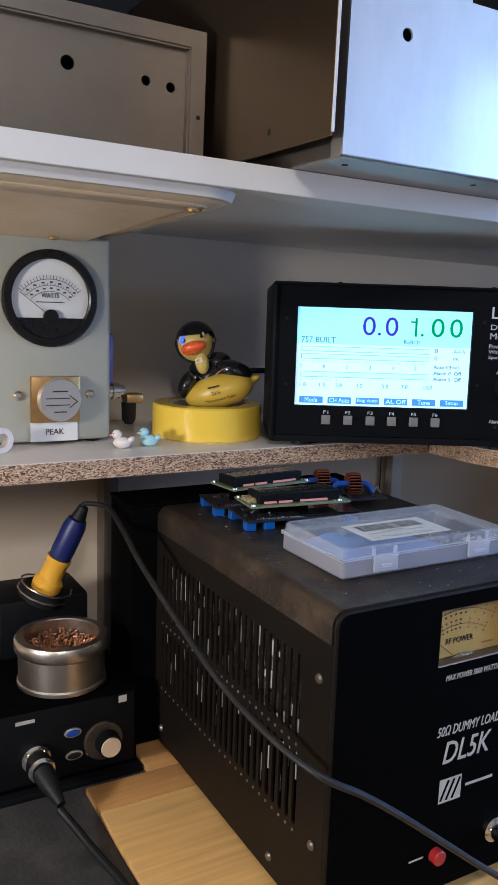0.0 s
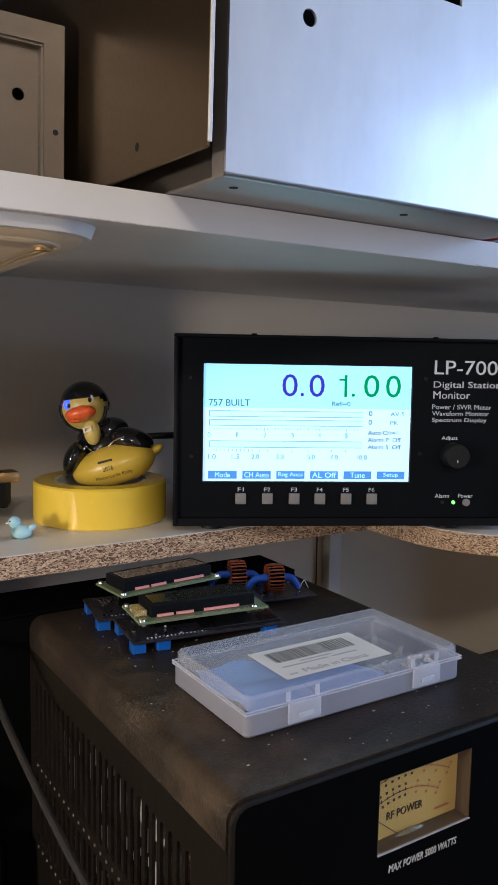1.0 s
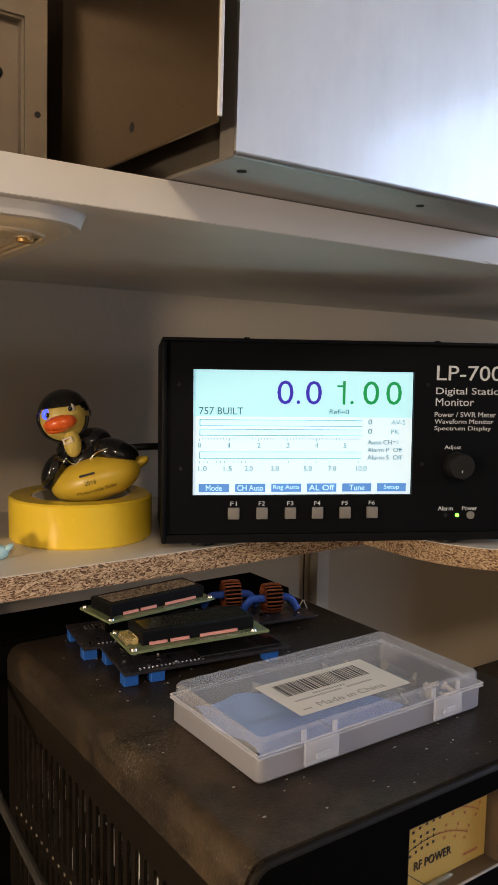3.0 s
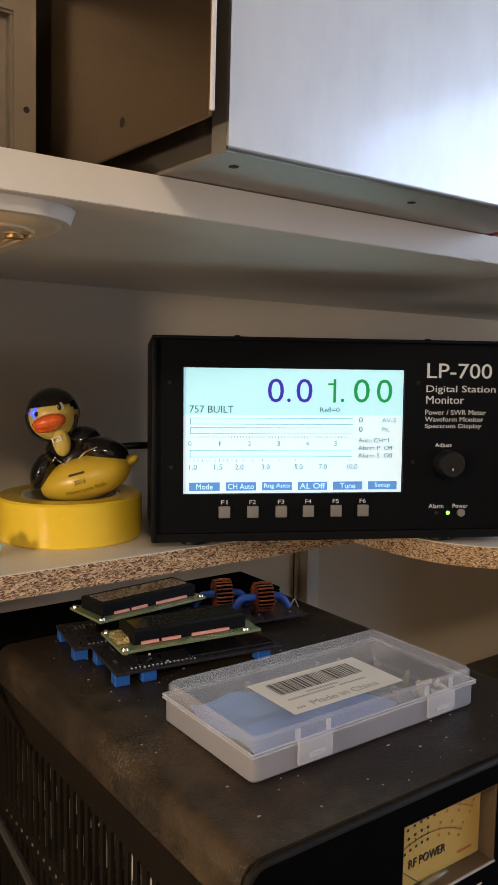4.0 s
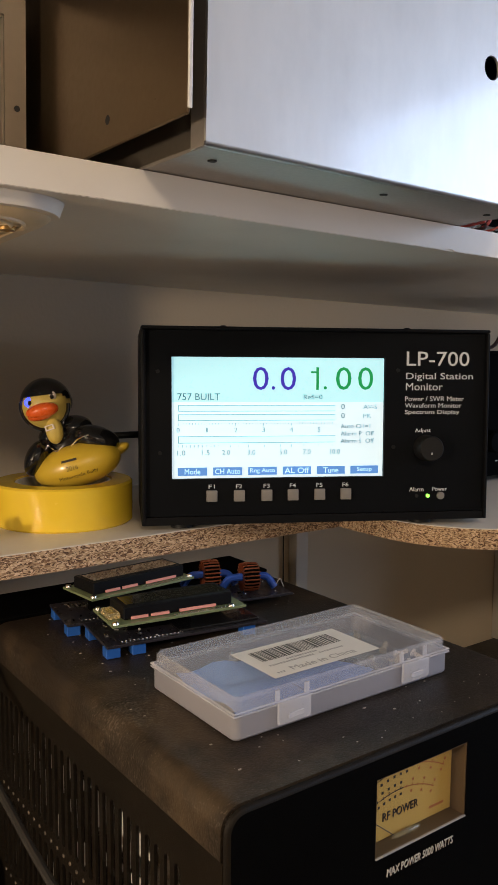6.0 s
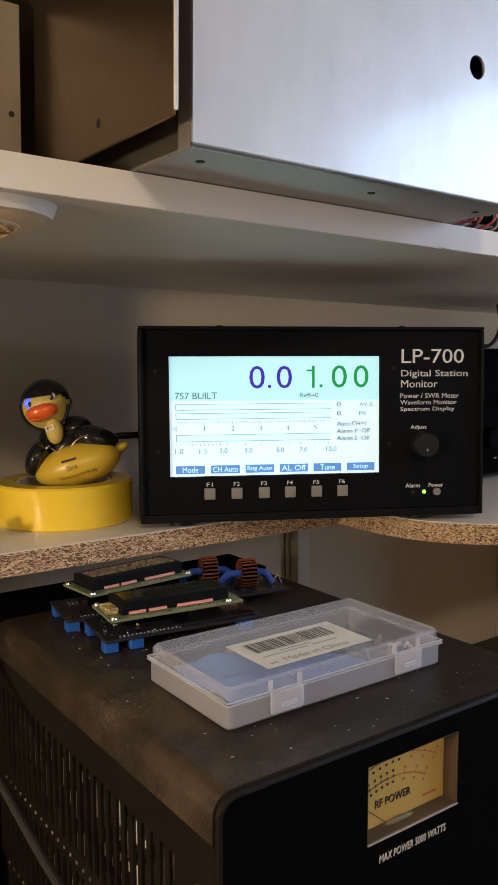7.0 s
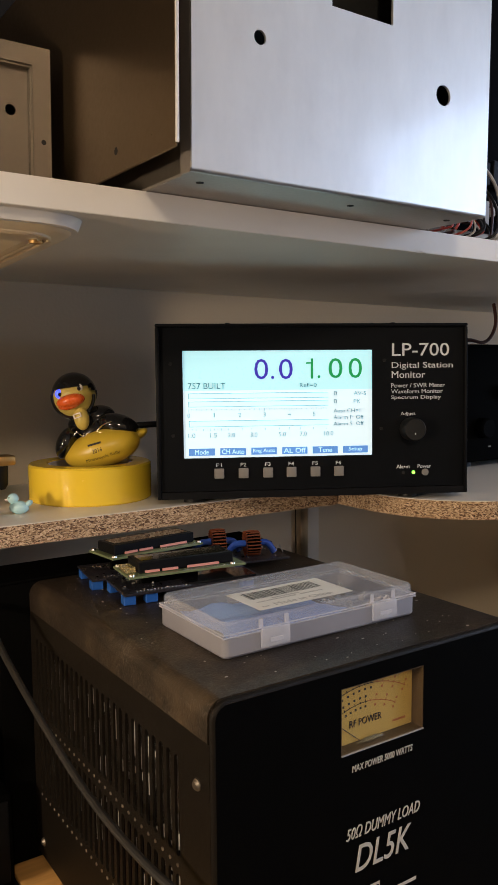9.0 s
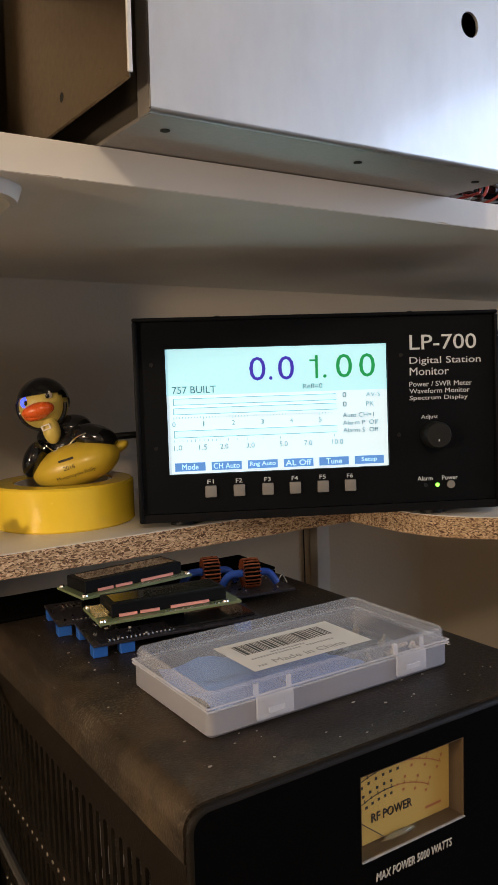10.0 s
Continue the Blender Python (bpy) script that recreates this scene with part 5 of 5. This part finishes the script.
# ---- plastic parts box ----
def parts_box():
    x0, x1, y0, y1, zb, zr, zt = 0.309, 0.452, 0.386, 0.4605, 1.0332, 1.0455, 1.0535
    t = thing("parts_box", ((x0 + x1) / 2, (y0 + y1) / 2, zb), "shallow frosted plastic parts box with a barcode label", "box")

    def shell(a0, a1, b0, b1, z0, z1, r, th, cap_top):
        def loop(k, z):
            pts = []
            for cx, cy, s in ((a1 - r, b1 - r, 0), (a0 + r, b1 - r, 90), (a0 + r, b0 + r, 180), (a1 - r, b0 + r, 270)):
                for i in range(5):
                    an = radians(s + 22.5 * i)
                    pts.append(bm.verts.new((cx + (r - k) * math.cos(an), cy + (r - k) * math.sin(an), z)))
            return pts
        bm = bmesh.new()
        c = 0.0015
        seq = [loop(th, z0), loop(0, z0), loop(0, z1 - c), loop(c, z1), loop(c + th, z1 - th), loop(th, z1 - c - th)] if cap_top else [loop(c, z0), loop(0, z0 + c), loop(0, z1), loop(th, z1), loop(th, z0 + c + th), loop(c + th, z0 + th)]
        n = len(seq[0])
        for p, q in zip(seq, seq[1:]):
            for i in range(n):
                bm.faces.new((p[i], p[(i + 1) % n], q[(i + 1) % n], q[i]))
        if cap_top:
            for i in range(n):
                p, q = seq[-1], seq[0]
                bm.faces.new((p[i], p[(i + 1) % n], q[(i + 1) % n], q[i]))
            bm.faces.new(seq[3])
        else:
            bm.faces.new(seq[0])
        return bm

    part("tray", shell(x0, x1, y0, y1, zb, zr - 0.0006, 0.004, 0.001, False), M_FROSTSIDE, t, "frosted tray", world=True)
    lid = part("lid", shell(x0 + 0.0008, x1 - 0.0008, y0 + 0.0008, y1 - 0.0008, zr + 0.0012, zt, 0.004, 0.001, True), M_FROST, t, "frosted lid", world=True)

    def rim(z0, z1):
        bm = bmesh.new()
        for a in ((x0 - 0.0006, x1 + 0.0006, y0 - 0.0006, y0 + 0.0006), (x0 - 0.0006, x1 + 0.0006, y1 - 0.0006, y1 + 0.0006), (x0 - 0.0006, x0 + 0.0006, y0 + 0.0006, y1 - 0.0006), (x1 - 0.0006, x1 + 0.0006, y0 + 0.0006, y1 - 0.0006)):
            box(bm, a[0], a[1], a[2], a[3], z0, z1, bevel=0.0004, seg=1)
        return bm

    part("tray_rim", rim(zr - 0.0008, zr + 0.0004), M_FROSTEDGE, t, world=True)
    part("lid_rim", rim(zr + 0.0007, zr + 0.0018), M_FROSTEDGE, lid, world=True)
    for x in (0.342, 0.424):
        k = part("latch", cube(x - 0.0098, x + 0.0098, y0 - 0.0026, y0 - 0.0008, zb + 0.0030, zr + 0.0016, bevel=0.0007), M_FROSTEDGE, t, "frosted snap latch", world=True)
        part("catch", cube(x - 0.0045, x + 0.0045, y0 - 0.0034, y0 - 0.0027, zb + 0.0055, zb + 0.0083, bevel=0.0003, seg=1), M_FROSTEDGE, k, world=True)
        for s in (-1, 1):
            part("hinge_rib", cube(x + s * 0.0088 - 0.0012, x + s * 0.0088 + 0.0012, y0 - 0.0004, y0 + 0.0005, zr + 0.0019, zt - 0.0012), M_FROSTEDGE, lid, world=True)
    # contents
    b = bmesh.new()
    for i in range(13):
        for j in range(9):
            b.verts.new((0.313 + 0.086 * i / 12 + 0.003 * math.sin(j), 0.390 + 0.058 * j / 8 * (1 - 0.15 * i / 12), 1.0440 + 0.003 * noise.noise((i * 0.45, j * 0.5, 1))))
    b.verts.ensure_lookup_table()
    for i in range(12):
        for j in range(8):
            b.faces.new([b.verts[q] for q in (i * 9 + j, i * 9 + j + 1, (i + 1) * 9 + j + 1, (i + 1) * 9 + j)])
    part("blue_sheet", b, M_BAGBLUE, t, "blue plastic sheet inside", world=True)
    rr = random.Random(3)
    for i in range(16):
        x, y = rr.uniform(0.40, 0.445), rr.uniform(0.395, 0.455)
        m = pose(x, y, zb + 0.004 + rr.uniform(0, 0.003), rr.uniform(-30, 30), rr.uniform(60, 120), rr.uniform(0, 360))
        part("small_part", turned([(0, -0.004), (0.0012, -0.004), (0.0012, 0.003), (0.0022, 0.003), (0.0022, 0.0045), (0, 0.0045)], 10, m), rr.choice((M_CHROME, M_WHITETOY, M_WIREWHITE)), t, world=True)
    for x in (0.357, 0.405):
        part("divider", cube(x - 0.0005, x + 0.0005, y0 + 0.002, y1 - 0.002, zb + 0.0015, zr - 0.002), M_FROST, t, world=True)
    # label on the lid
    lx0, lx1, ly0, ly1, zl = 0.3385, 0.4075, 0.3945, 0.4315, zt + 0.0002
    lab = part("label", slab([(lx0, ly0), (lx1, ly0), (lx1, ly1), (lx0, ly1)], zl, zl + 0.00012), M_PAPER, t, "white barcode label", world=True)
    b = bmesh.new()
    x = lx0 + 0.0075
    rr = random.Random(8)
    while x < lx1 - 0.010:
        w = rr.choice((0.0004, 0.0004, 0.0008, 0.0012))
        box(b, x, x + w, ly0 + 0.0195, ly0 + 0.0325, zl + 0.00013, zl + 0.0002)
        x += w + rr.choice((0.0004, 0.0007, 0.001))
    tagged(part("barcode", b, M_INK, lab, world=True), kind="stuff")
    flat = pose(0, 0, 0, -90, 0, 0)
    b = text_mesh("Made in China", 0, 0.042, 0, 0.0046, 0, depth=0.00004)
    b.transform(Matrix.Translation((lx0 + 0.014, ly0 + 0.0032, zl + 0.0002)) @ flat)
    part("printed_words", b, M_FADEDINK, lab, world=True, smooth=0)
    b = bmesh.new()
    for xx, w, yy in ((0.007, 0.030, 0.0135), (0.039, 0.018, 0.0135), (0.005, 0.006, 0.0045), (0.020, 0.022, 0.0165)):
        for q in range(int(w / 0.0017)):
            box(b, lx0 + xx + q * 0.0017, lx0 + xx + q * 0.0017 + 0.0011, ly0 + yy - 0.0007, ly0 + yy + 0.0007, zl + 0.00013, zl + 0.0002)
    part("print_bars", b, M_FADEDINK, lab, world=True)


parts_box()


# ---- circuit boards with displays ----
def display_board(px, py, ang, length, width, lcd, lcd_ang, lcd_z, toroids, label, ext=0.0):
    zt = 1.0415
    t = thing("circuit_board", pose(px, py, DZ1 + 0.0002, 0, 0, ang), label, "circuit board", "display boards on the dummy load")
    inv = pose(px, py, DZ1 + 0.0002, 0, 0, ang).inverted()
    z1 = zt - DZ1 - 0.0002
    part("board", cube(0, length, 0, width, z1 - 0.0016, z1, bevel=0.0002, seg=1), M_PCB, t, "dark printed circuit board")
    for x, y in ((0.0045, 0.006), (0.0045, width - 0.006), (0.020, 0.006), (length - 0.011, 0.006))[: 4 if ext else 3]:
        k = part("terminal_block", cube(x - 0.0042, x + 0.0042, y - 0.0038, y + 0.0038, 0, z1 - 0.0017, bevel=0.0004, seg=1), M_TERM, t, "blue screw terminal under the board")
    rr = random.Random(int(1000 * px))
    b = bmesh.new()
    for i in range(8):
        for j in range(3):
            blob(b, (0.010 + i * 0.0026, width - 0.008 - j * 0.0026, z1 + 0.0002), (0.0007, 0.0007, 0.0005), None, 8, 5)
    for i in range(16):
        blob(b, (0.010 + i * 0.0025, 0.004, z1 + 0.0002), (0.0007, 0.0007, 0.0006), None, 8, 5)
    tagged(part("solder_joint", b, M_SOLDER, t), kind="stuff")
    for i in range(60):
        x, y, w = rr.uniform(0.004, length - 0.006), rr.uniform(0.003, width - 0.004), rr.choice((0.0008, 0.0012, 0.002))
        part("chip", cube(x, x + w, y, y + w * 0.6, z1, z1 + rr.choice((0.0005, 0.0009))), rr.choice((M_BLACKF, M_BLACKF, M_SOLDER, M_LEGEND2)), t)
    part("header_socket", cube(0.02, 0.0605, width * 0.45, width * 0.45 + 0.005, z1, z1 + lcd_z - zt - 0.0018), M_BLACKF, t, "black pin header")
    if ext:
        part("black_module", cube(0.046, length - 0.004, 0.0035, 0.030, z1 + 0.0001, z1 + 0.0016, bevel=0.0003, seg=1), M_GLOSS, t, "glossy black module")
    # character display, 80 x 36 mm
    m = inv @ pose(lcd[0], lcd[1], lcd_z, 0, 0, lcd_ang)

    def L(name, bm, mat, parent, label=""):
        bm.transform(m)
        return part(name, bm, mat, parent, label)

    d = L("display_module", cube(-0.040, 0.040 + ext, -0.018, 0.018, -0.0016, 0, bevel=0.0002, seg=1), M_PCBG, t, "pale green display circuit board")
    L("display_frame", cube(-0.0355 + ext * 0.6, 0.0355 + ext * 0.6, -0.0122, 0.0122, 0.0002, 0.0078, bevel=0.0006, seg=1), M_CASE, d, "black display frame")
    L("display_glass", cube(-0.0325 + ext * 0.6, 0.0325 + ext * 0.6, -0.008, 0.008, 0.0079, 0.0082), M_LCDGLASS, d, "unlit grey display glass")
    if ext:
        L("backlight_end", cube(-0.0392, -0.0358 + ext * 0.6, -0.008, 0.006, 0.0001, 0.004, bevel=0.0006, seg=1), M_CLEAR, d, "clear backlight edge")
    for x0, x1 in ((-0.027, -0.0165), (-0.0145, -0.003), (0.004, 0.028)):
        L("protective_tab", cube(x0, x1, -0.0135, -0.0124, 0.0006, 0.0022), M_PINKFOAM, d, "pink tab along the frame")
    b = bmesh.new()
    for i in range(16):
        blob(b, (0.0 + i * 0.00254, -0.0160, 0.0002), (0.0007, 0.0007, 0.0005), None, 8, 5)
    L("pin_row", b, M_SOLDER, d)
    for x in (-0.0375, 0.0375):
        for y in (-0.0155, 0.0155):
            L("corner_screw", turned([(0, 0.0014), (0.0018, 0.0012), (0.0022, 0), (0, 0)], 12, pose(x, y, 0)), M_SOLDER, d)
    # wound toroid coils on a blue lead
    for (tx, ty), yaw in toroids:
        wm = inv @ pose(tx, ty, zt + 0.0098, 0, 0, yaw)
        b = lathe(bmesh.new(), [(0.0045, -0.005), (0.009, -0.005), (0.009, 0.005), (0.0045, 0.005), (0.0045, -0.005)], 32, wm @ FRONT)
        c = part("coil", b, M_BLACKF, t, "copper wound toroid coil")
        b = bmesh.new()
        for i in range(22):
            a = 2 * math.pi * i / 22
            cc, ss = math.cos(a), math.sin(a)
            pts = [wm @ Vector((r * cc, y, r * ss)) for r, y in ((0.0042, -0.0054), (0.0094, -0.0054), (0.0097, 0.0), (0.0094, 0.0054), (0.0042, 0.0054), (0.0039, 0), (0.0042, -0.0054))]
            tube(b, pts, 0.00055, 6, 0)
        tagged(part("winding", b, M_COPPER, c), kind="stuff")
        lead = inv @ pose(tx, ty, zt + 0.0098, 0, 0, yaw)
        b = tube(bmesh.new(), [lead @ Vector(p) for p in ((-0.003, -0.019, -0.008), (-0.001, -0.014, -0.001), (0, -0.006, 0), (0, 0.006, 0), (0.001, 0.013, -0.001), (0.003, 0.018, -0.008))], 0.0026, 10)
        part("lead", b, M_WIREBLUE, c, "thick blue insulated lead")
        b = tube(bmesh.new(), [lead @ Vector(p) for p in ((0.004, -0.005, -0.008), (0.006, -0.006, -0.0095), (0.009, -0.005, -0.0096))], 0.0005, 6)
        part("coil_tail", b, M_SOLDER, c)
        b = tube(bmesh.new(), [lead @ Vector(p) for p in ((0.003, 0.018, -0.0085), (0.005, 0.021, -0.002), (0.002, 0.024, -0.006), (0.0, 0.026, -0.0092))], 0.00045, 6)
        part("lead_tail", b, M_WIREWHITE, c, "thin bare wire tail")
    return t


display_board(0.3035, 0.5540, -9, 0.158, 0.046, (0.3580, 0.5765), 6, 1.0545, (((0.4185, 0.572), -108), ((0.4375, 0.551), -108)), "dark circuit board with a character display and copper coils")
display_board(0.3065, 0.5065, -8, 0.103, 0.046, (0.3545, 0.5245), -7, 1.0510, (), "dark circuit board carrying a small character display", 0.007)


# ---- soldering station, tin and iron ----
def soldering_station():
    y0, z0, z1, x0, x1 = 0.585, BENCH, 0.887, 0.095, 0.251
    t = thing("soldering_station", ((x0 + x1) / 2, 0.66, z0), "black soldering station with a knob and cable socket", "soldering station")
    part("body", cube(x0, x1, y0, 0.745, z0 + 0.006, z1, bevel=0.004), M_BLACKF, t, world=True)
    part("front_panel", cube(x0 + 0.004, x1 - 0.004, y0 - 0.0025, y0 - 0.0003, z0 + 0.012, z1 - 0.005, bevel=0.001), M_CASE, t, world=True)
    part("base_lip", cube(x0 - 0.003, x1 + 0.003, y0 - 0.006, 0.748, z0, z0 + 0.0055, bevel=0.001), M_CASE, t, world=True)
    yf = y0 - 0.0026
    k = part("dial", disc(0.0165, 0.003, (0.219, yf, 0.845)), M_BLACK, t, "black dial ring", world=True)
    part("knob", turned([(0, 0), (0.0105, 0), (0.0098, 0.010), (0, 0.010)], 32, Matrix.Translation((0.2215, yf - 0.003, 0.844)) @ FRONT), M_CASE, k, "black knob body", world=True)
    part("knob_cap", turned([(0, 0), (0.0085, 0), (0.0082, 0.001), (0, 0.0013)], 32, Matrix.Translation((0.2215, yf - 0.0131, 0.844)) @ FRONT), pbr("brushed_knob_cap", (0.70, 0.58, 0.42), 0.45, 0.4, var=0.08), k, "pale brushed metal knob cap", world=True)
    c = Vector((0.163, yf, 0.8435))
    s = part("socket", turned([(0, 0), (0.0115, 0), (0.0115, 0.004), (0.0095, 0.005), (0.0095, 0.012), (0.0105, 0.0125), (0.0105, 0.021), (0.008, 0.0225), (0, 0.0225)], 28, Matrix.Translation(c) @ FRONT), M_CHROME, t, "threaded metal cable socket", world=True)
    part("plug", turned([(0, 0), (0.0085, 0), (0.0078, 0.010), (0.0055, 0.022), (0.0035, 0.032), (0, 0.032)], 24, Matrix.Translation(c + Vector((0, -0.0226, 0))) @ pose(0, 0, 0, 112, 0, 12)), M_RUBBER, s, world=True)
    for x, z, mat in ((0.1935, 0.8575, M_WIREBLUE), (0.1945, 0.8375, M_DARK)):
        f = part("indicator_frame", turned([(0, 0), (0.0072, 0), (0.0072, 0.0012), (0.006, 0.0016), (0, 0.0016)], 24, Matrix.Translation((x, yf, z)) @ FRONT @ Matrix.Diagonal((1, 0.55, 1, 1))), M_GREYSIL, t, world=True)
        part("indicator", turned([(0, 0), (0.0058, 0), (0.005, 0.0006), (0, 0.0008)], 20, Matrix.Translation((x, yf - 0.0017, z)) @ FRONT @ Matrix.Diagonal((1, 0.5, 1, 1))), mat, f, world=True)
    part("indicator", disc(0.0022, 0.001, (0.2065, yf, 0.8365), n=16), M_GREYSIL, t, world=True)
    part("marking", cube(0.2325, 0.2395, yf - 0.0002, yf, 0.8745, 0.8805), M_LEGEND2, t, world=True)
    part("marking", cube(0.148, 0.163, yf - 0.0002, yf, 0.8735, 0.8765), M_LEGEND2, t, world=True)
    part("cable", tube(bmesh.new(), [(0.1675, 0.530, 0.8285), (0.174, 0.516, 0.822), (0.182, 0.49, 0.815), (0.190, 0.455, 0.8122), (0.196, 0.40, 0.8122), (0.2, 0.33, 0.8122), (0.2, 0.25, 0.8122), (0.19, 0.15, 0.8122)], 0.0032, 10), M_RUBBER, t, world=True)


soldering_station()

t = thing("tin_can", pose(0.1955, 0.619, 0.8872) @ Matrix.Diagonal((0.945, 0.945, 0.945, 1)), "round open tin can with copper shavings inside", "tin can")
part("can", turned([(0, 0.0), (0.0375, 0.0), (0.039, 0.001), (0.039, 0.004), (0.0378, 0.0055), (0.0378, 0.030), (0.040, 0.0315), (0.041, 0.033), (0.041, 0.041), (0.0395, 0.0435), (0.033, 0.0440), (0.0322, 0.0430), (0.0322, 0.006), (0, 0.005)], 72), M_TIN, t, "dull tin-plated can with a rolled rim")
b = bmesh.new()
rr = random.Random(11)
for i in range(260):
    a, r = rr.uniform(0, 2 * math.pi), 0.031 * math.sqrt(rr.random())
    q = bmesh.ops.create_cube(b, size=1)
    bmesh.ops.transform(b, verts=q["verts"], matrix=Matrix.Translation((r * math.cos(a), r * math.sin(a), 0.028 + 0.006 * rr.random())) @ Euler((rr.uniform(0, 3), rr.uniform(0, 3), rr.uniform(0, 3))).to_matrix().to_4x4() @ Matrix.Diagonal((0.005, 0.0012, 0.0016, 1)))
tagged(part("copper_shaving", b, M_COPPERBITS, t, "loose copper-coloured shavings", smooth=0), kind="stuff")


def iron_stand():
    t = thing("iron_stand", (0.205, 0.69, 0.8872), "black soldering iron stand with a round spring mouth", "iron stand")
    part("block", cube(0.156, 0.236, 0.672, 0.735, 0.8872, 0.941, bevel=0.004), M_CASE, t, world=True)
    m = pose(0.197, 0.686, 0.939, 11, 22, 0)
    part("mouth", turned([(0.014, -0.004), (0.0215, -0.004), (0.0225, 0.003), (0.019, 0.007), (0.014, 0.006), (0.014, -0.004)], 36, m), M_RUBBER, t, "round black mouth", world=True)
    b = bmesh.new()
    tube(b, [m @ Vector(((0.0235) * math.cos(a * 0.5), 0.0235 * math.sin(a * 0.5), -0.003 + 0.0006 * a)) for a in range(0, 26)], 0.0009, 6, 0)
    part("spring", b, M_TIN, t, "steel spring", world=True)


iron_stand()
m = pose(0.197, 0.686, 0.939, 11, 22, 0)
t = thing("soldering_iron", m @ pose(0, 0, 0.003), "soldering iron with a blue and yellow handle in its stand", "soldering iron")
part("collar", turned([(0, 0.0), (0.0125, 0.0), (0.0135, 0.006), (0.0135, 0.012), (0.0105, 0.016), (0.0102, 0.030), (0.0112, 0.032), (0.0112, 0.036), (0, 0.036)], 32), M_HYEL, t, "yellow plastic collar")
part("grip", turned([(0, 0.0362), (0.0098, 0.0362), (0.0105, 0.043), (0.0103, 0.068), (0.0085, 0.075), (0, 0.076)], 32), M_HBLUE, t, "dark blue grip")
tail = part("cable_boot", turned([(0, 0.0762), (0.0068, 0.0762), (0.0045, 0.088), (0, 0.088)], 20), M_RUBBER, t)
e0, e1 = (m @ Vector((0, 0, 0.089))), (m @ Vector((0, 0, 0.094)))
part("cord", tube(bmesh.new(), [e0, e1, (0.244, 0.645, 1.0255), (0.2405, 0.60, 1.0200), (0.2375, 0.548, 1.0045), (0.2405, 0.485, 0.981), (0.2455, 0.426, 0.9595), (0.2525, 0.372, 0.947), (0.2645, 0.335, 0.939), (0.290, 0.328, 0.924), (0.320, 0.325, 0.902), (0.355, 0.322, 0.874), (0.392, 0.318, 0.845), (0.43, 0.30, 0.823), (0.50, 0.25, 0.8185), (0.56, 0.23, 0.8185)], 0.0023, 10), M_CORD, t, "dark grey rubber cord", world=True)
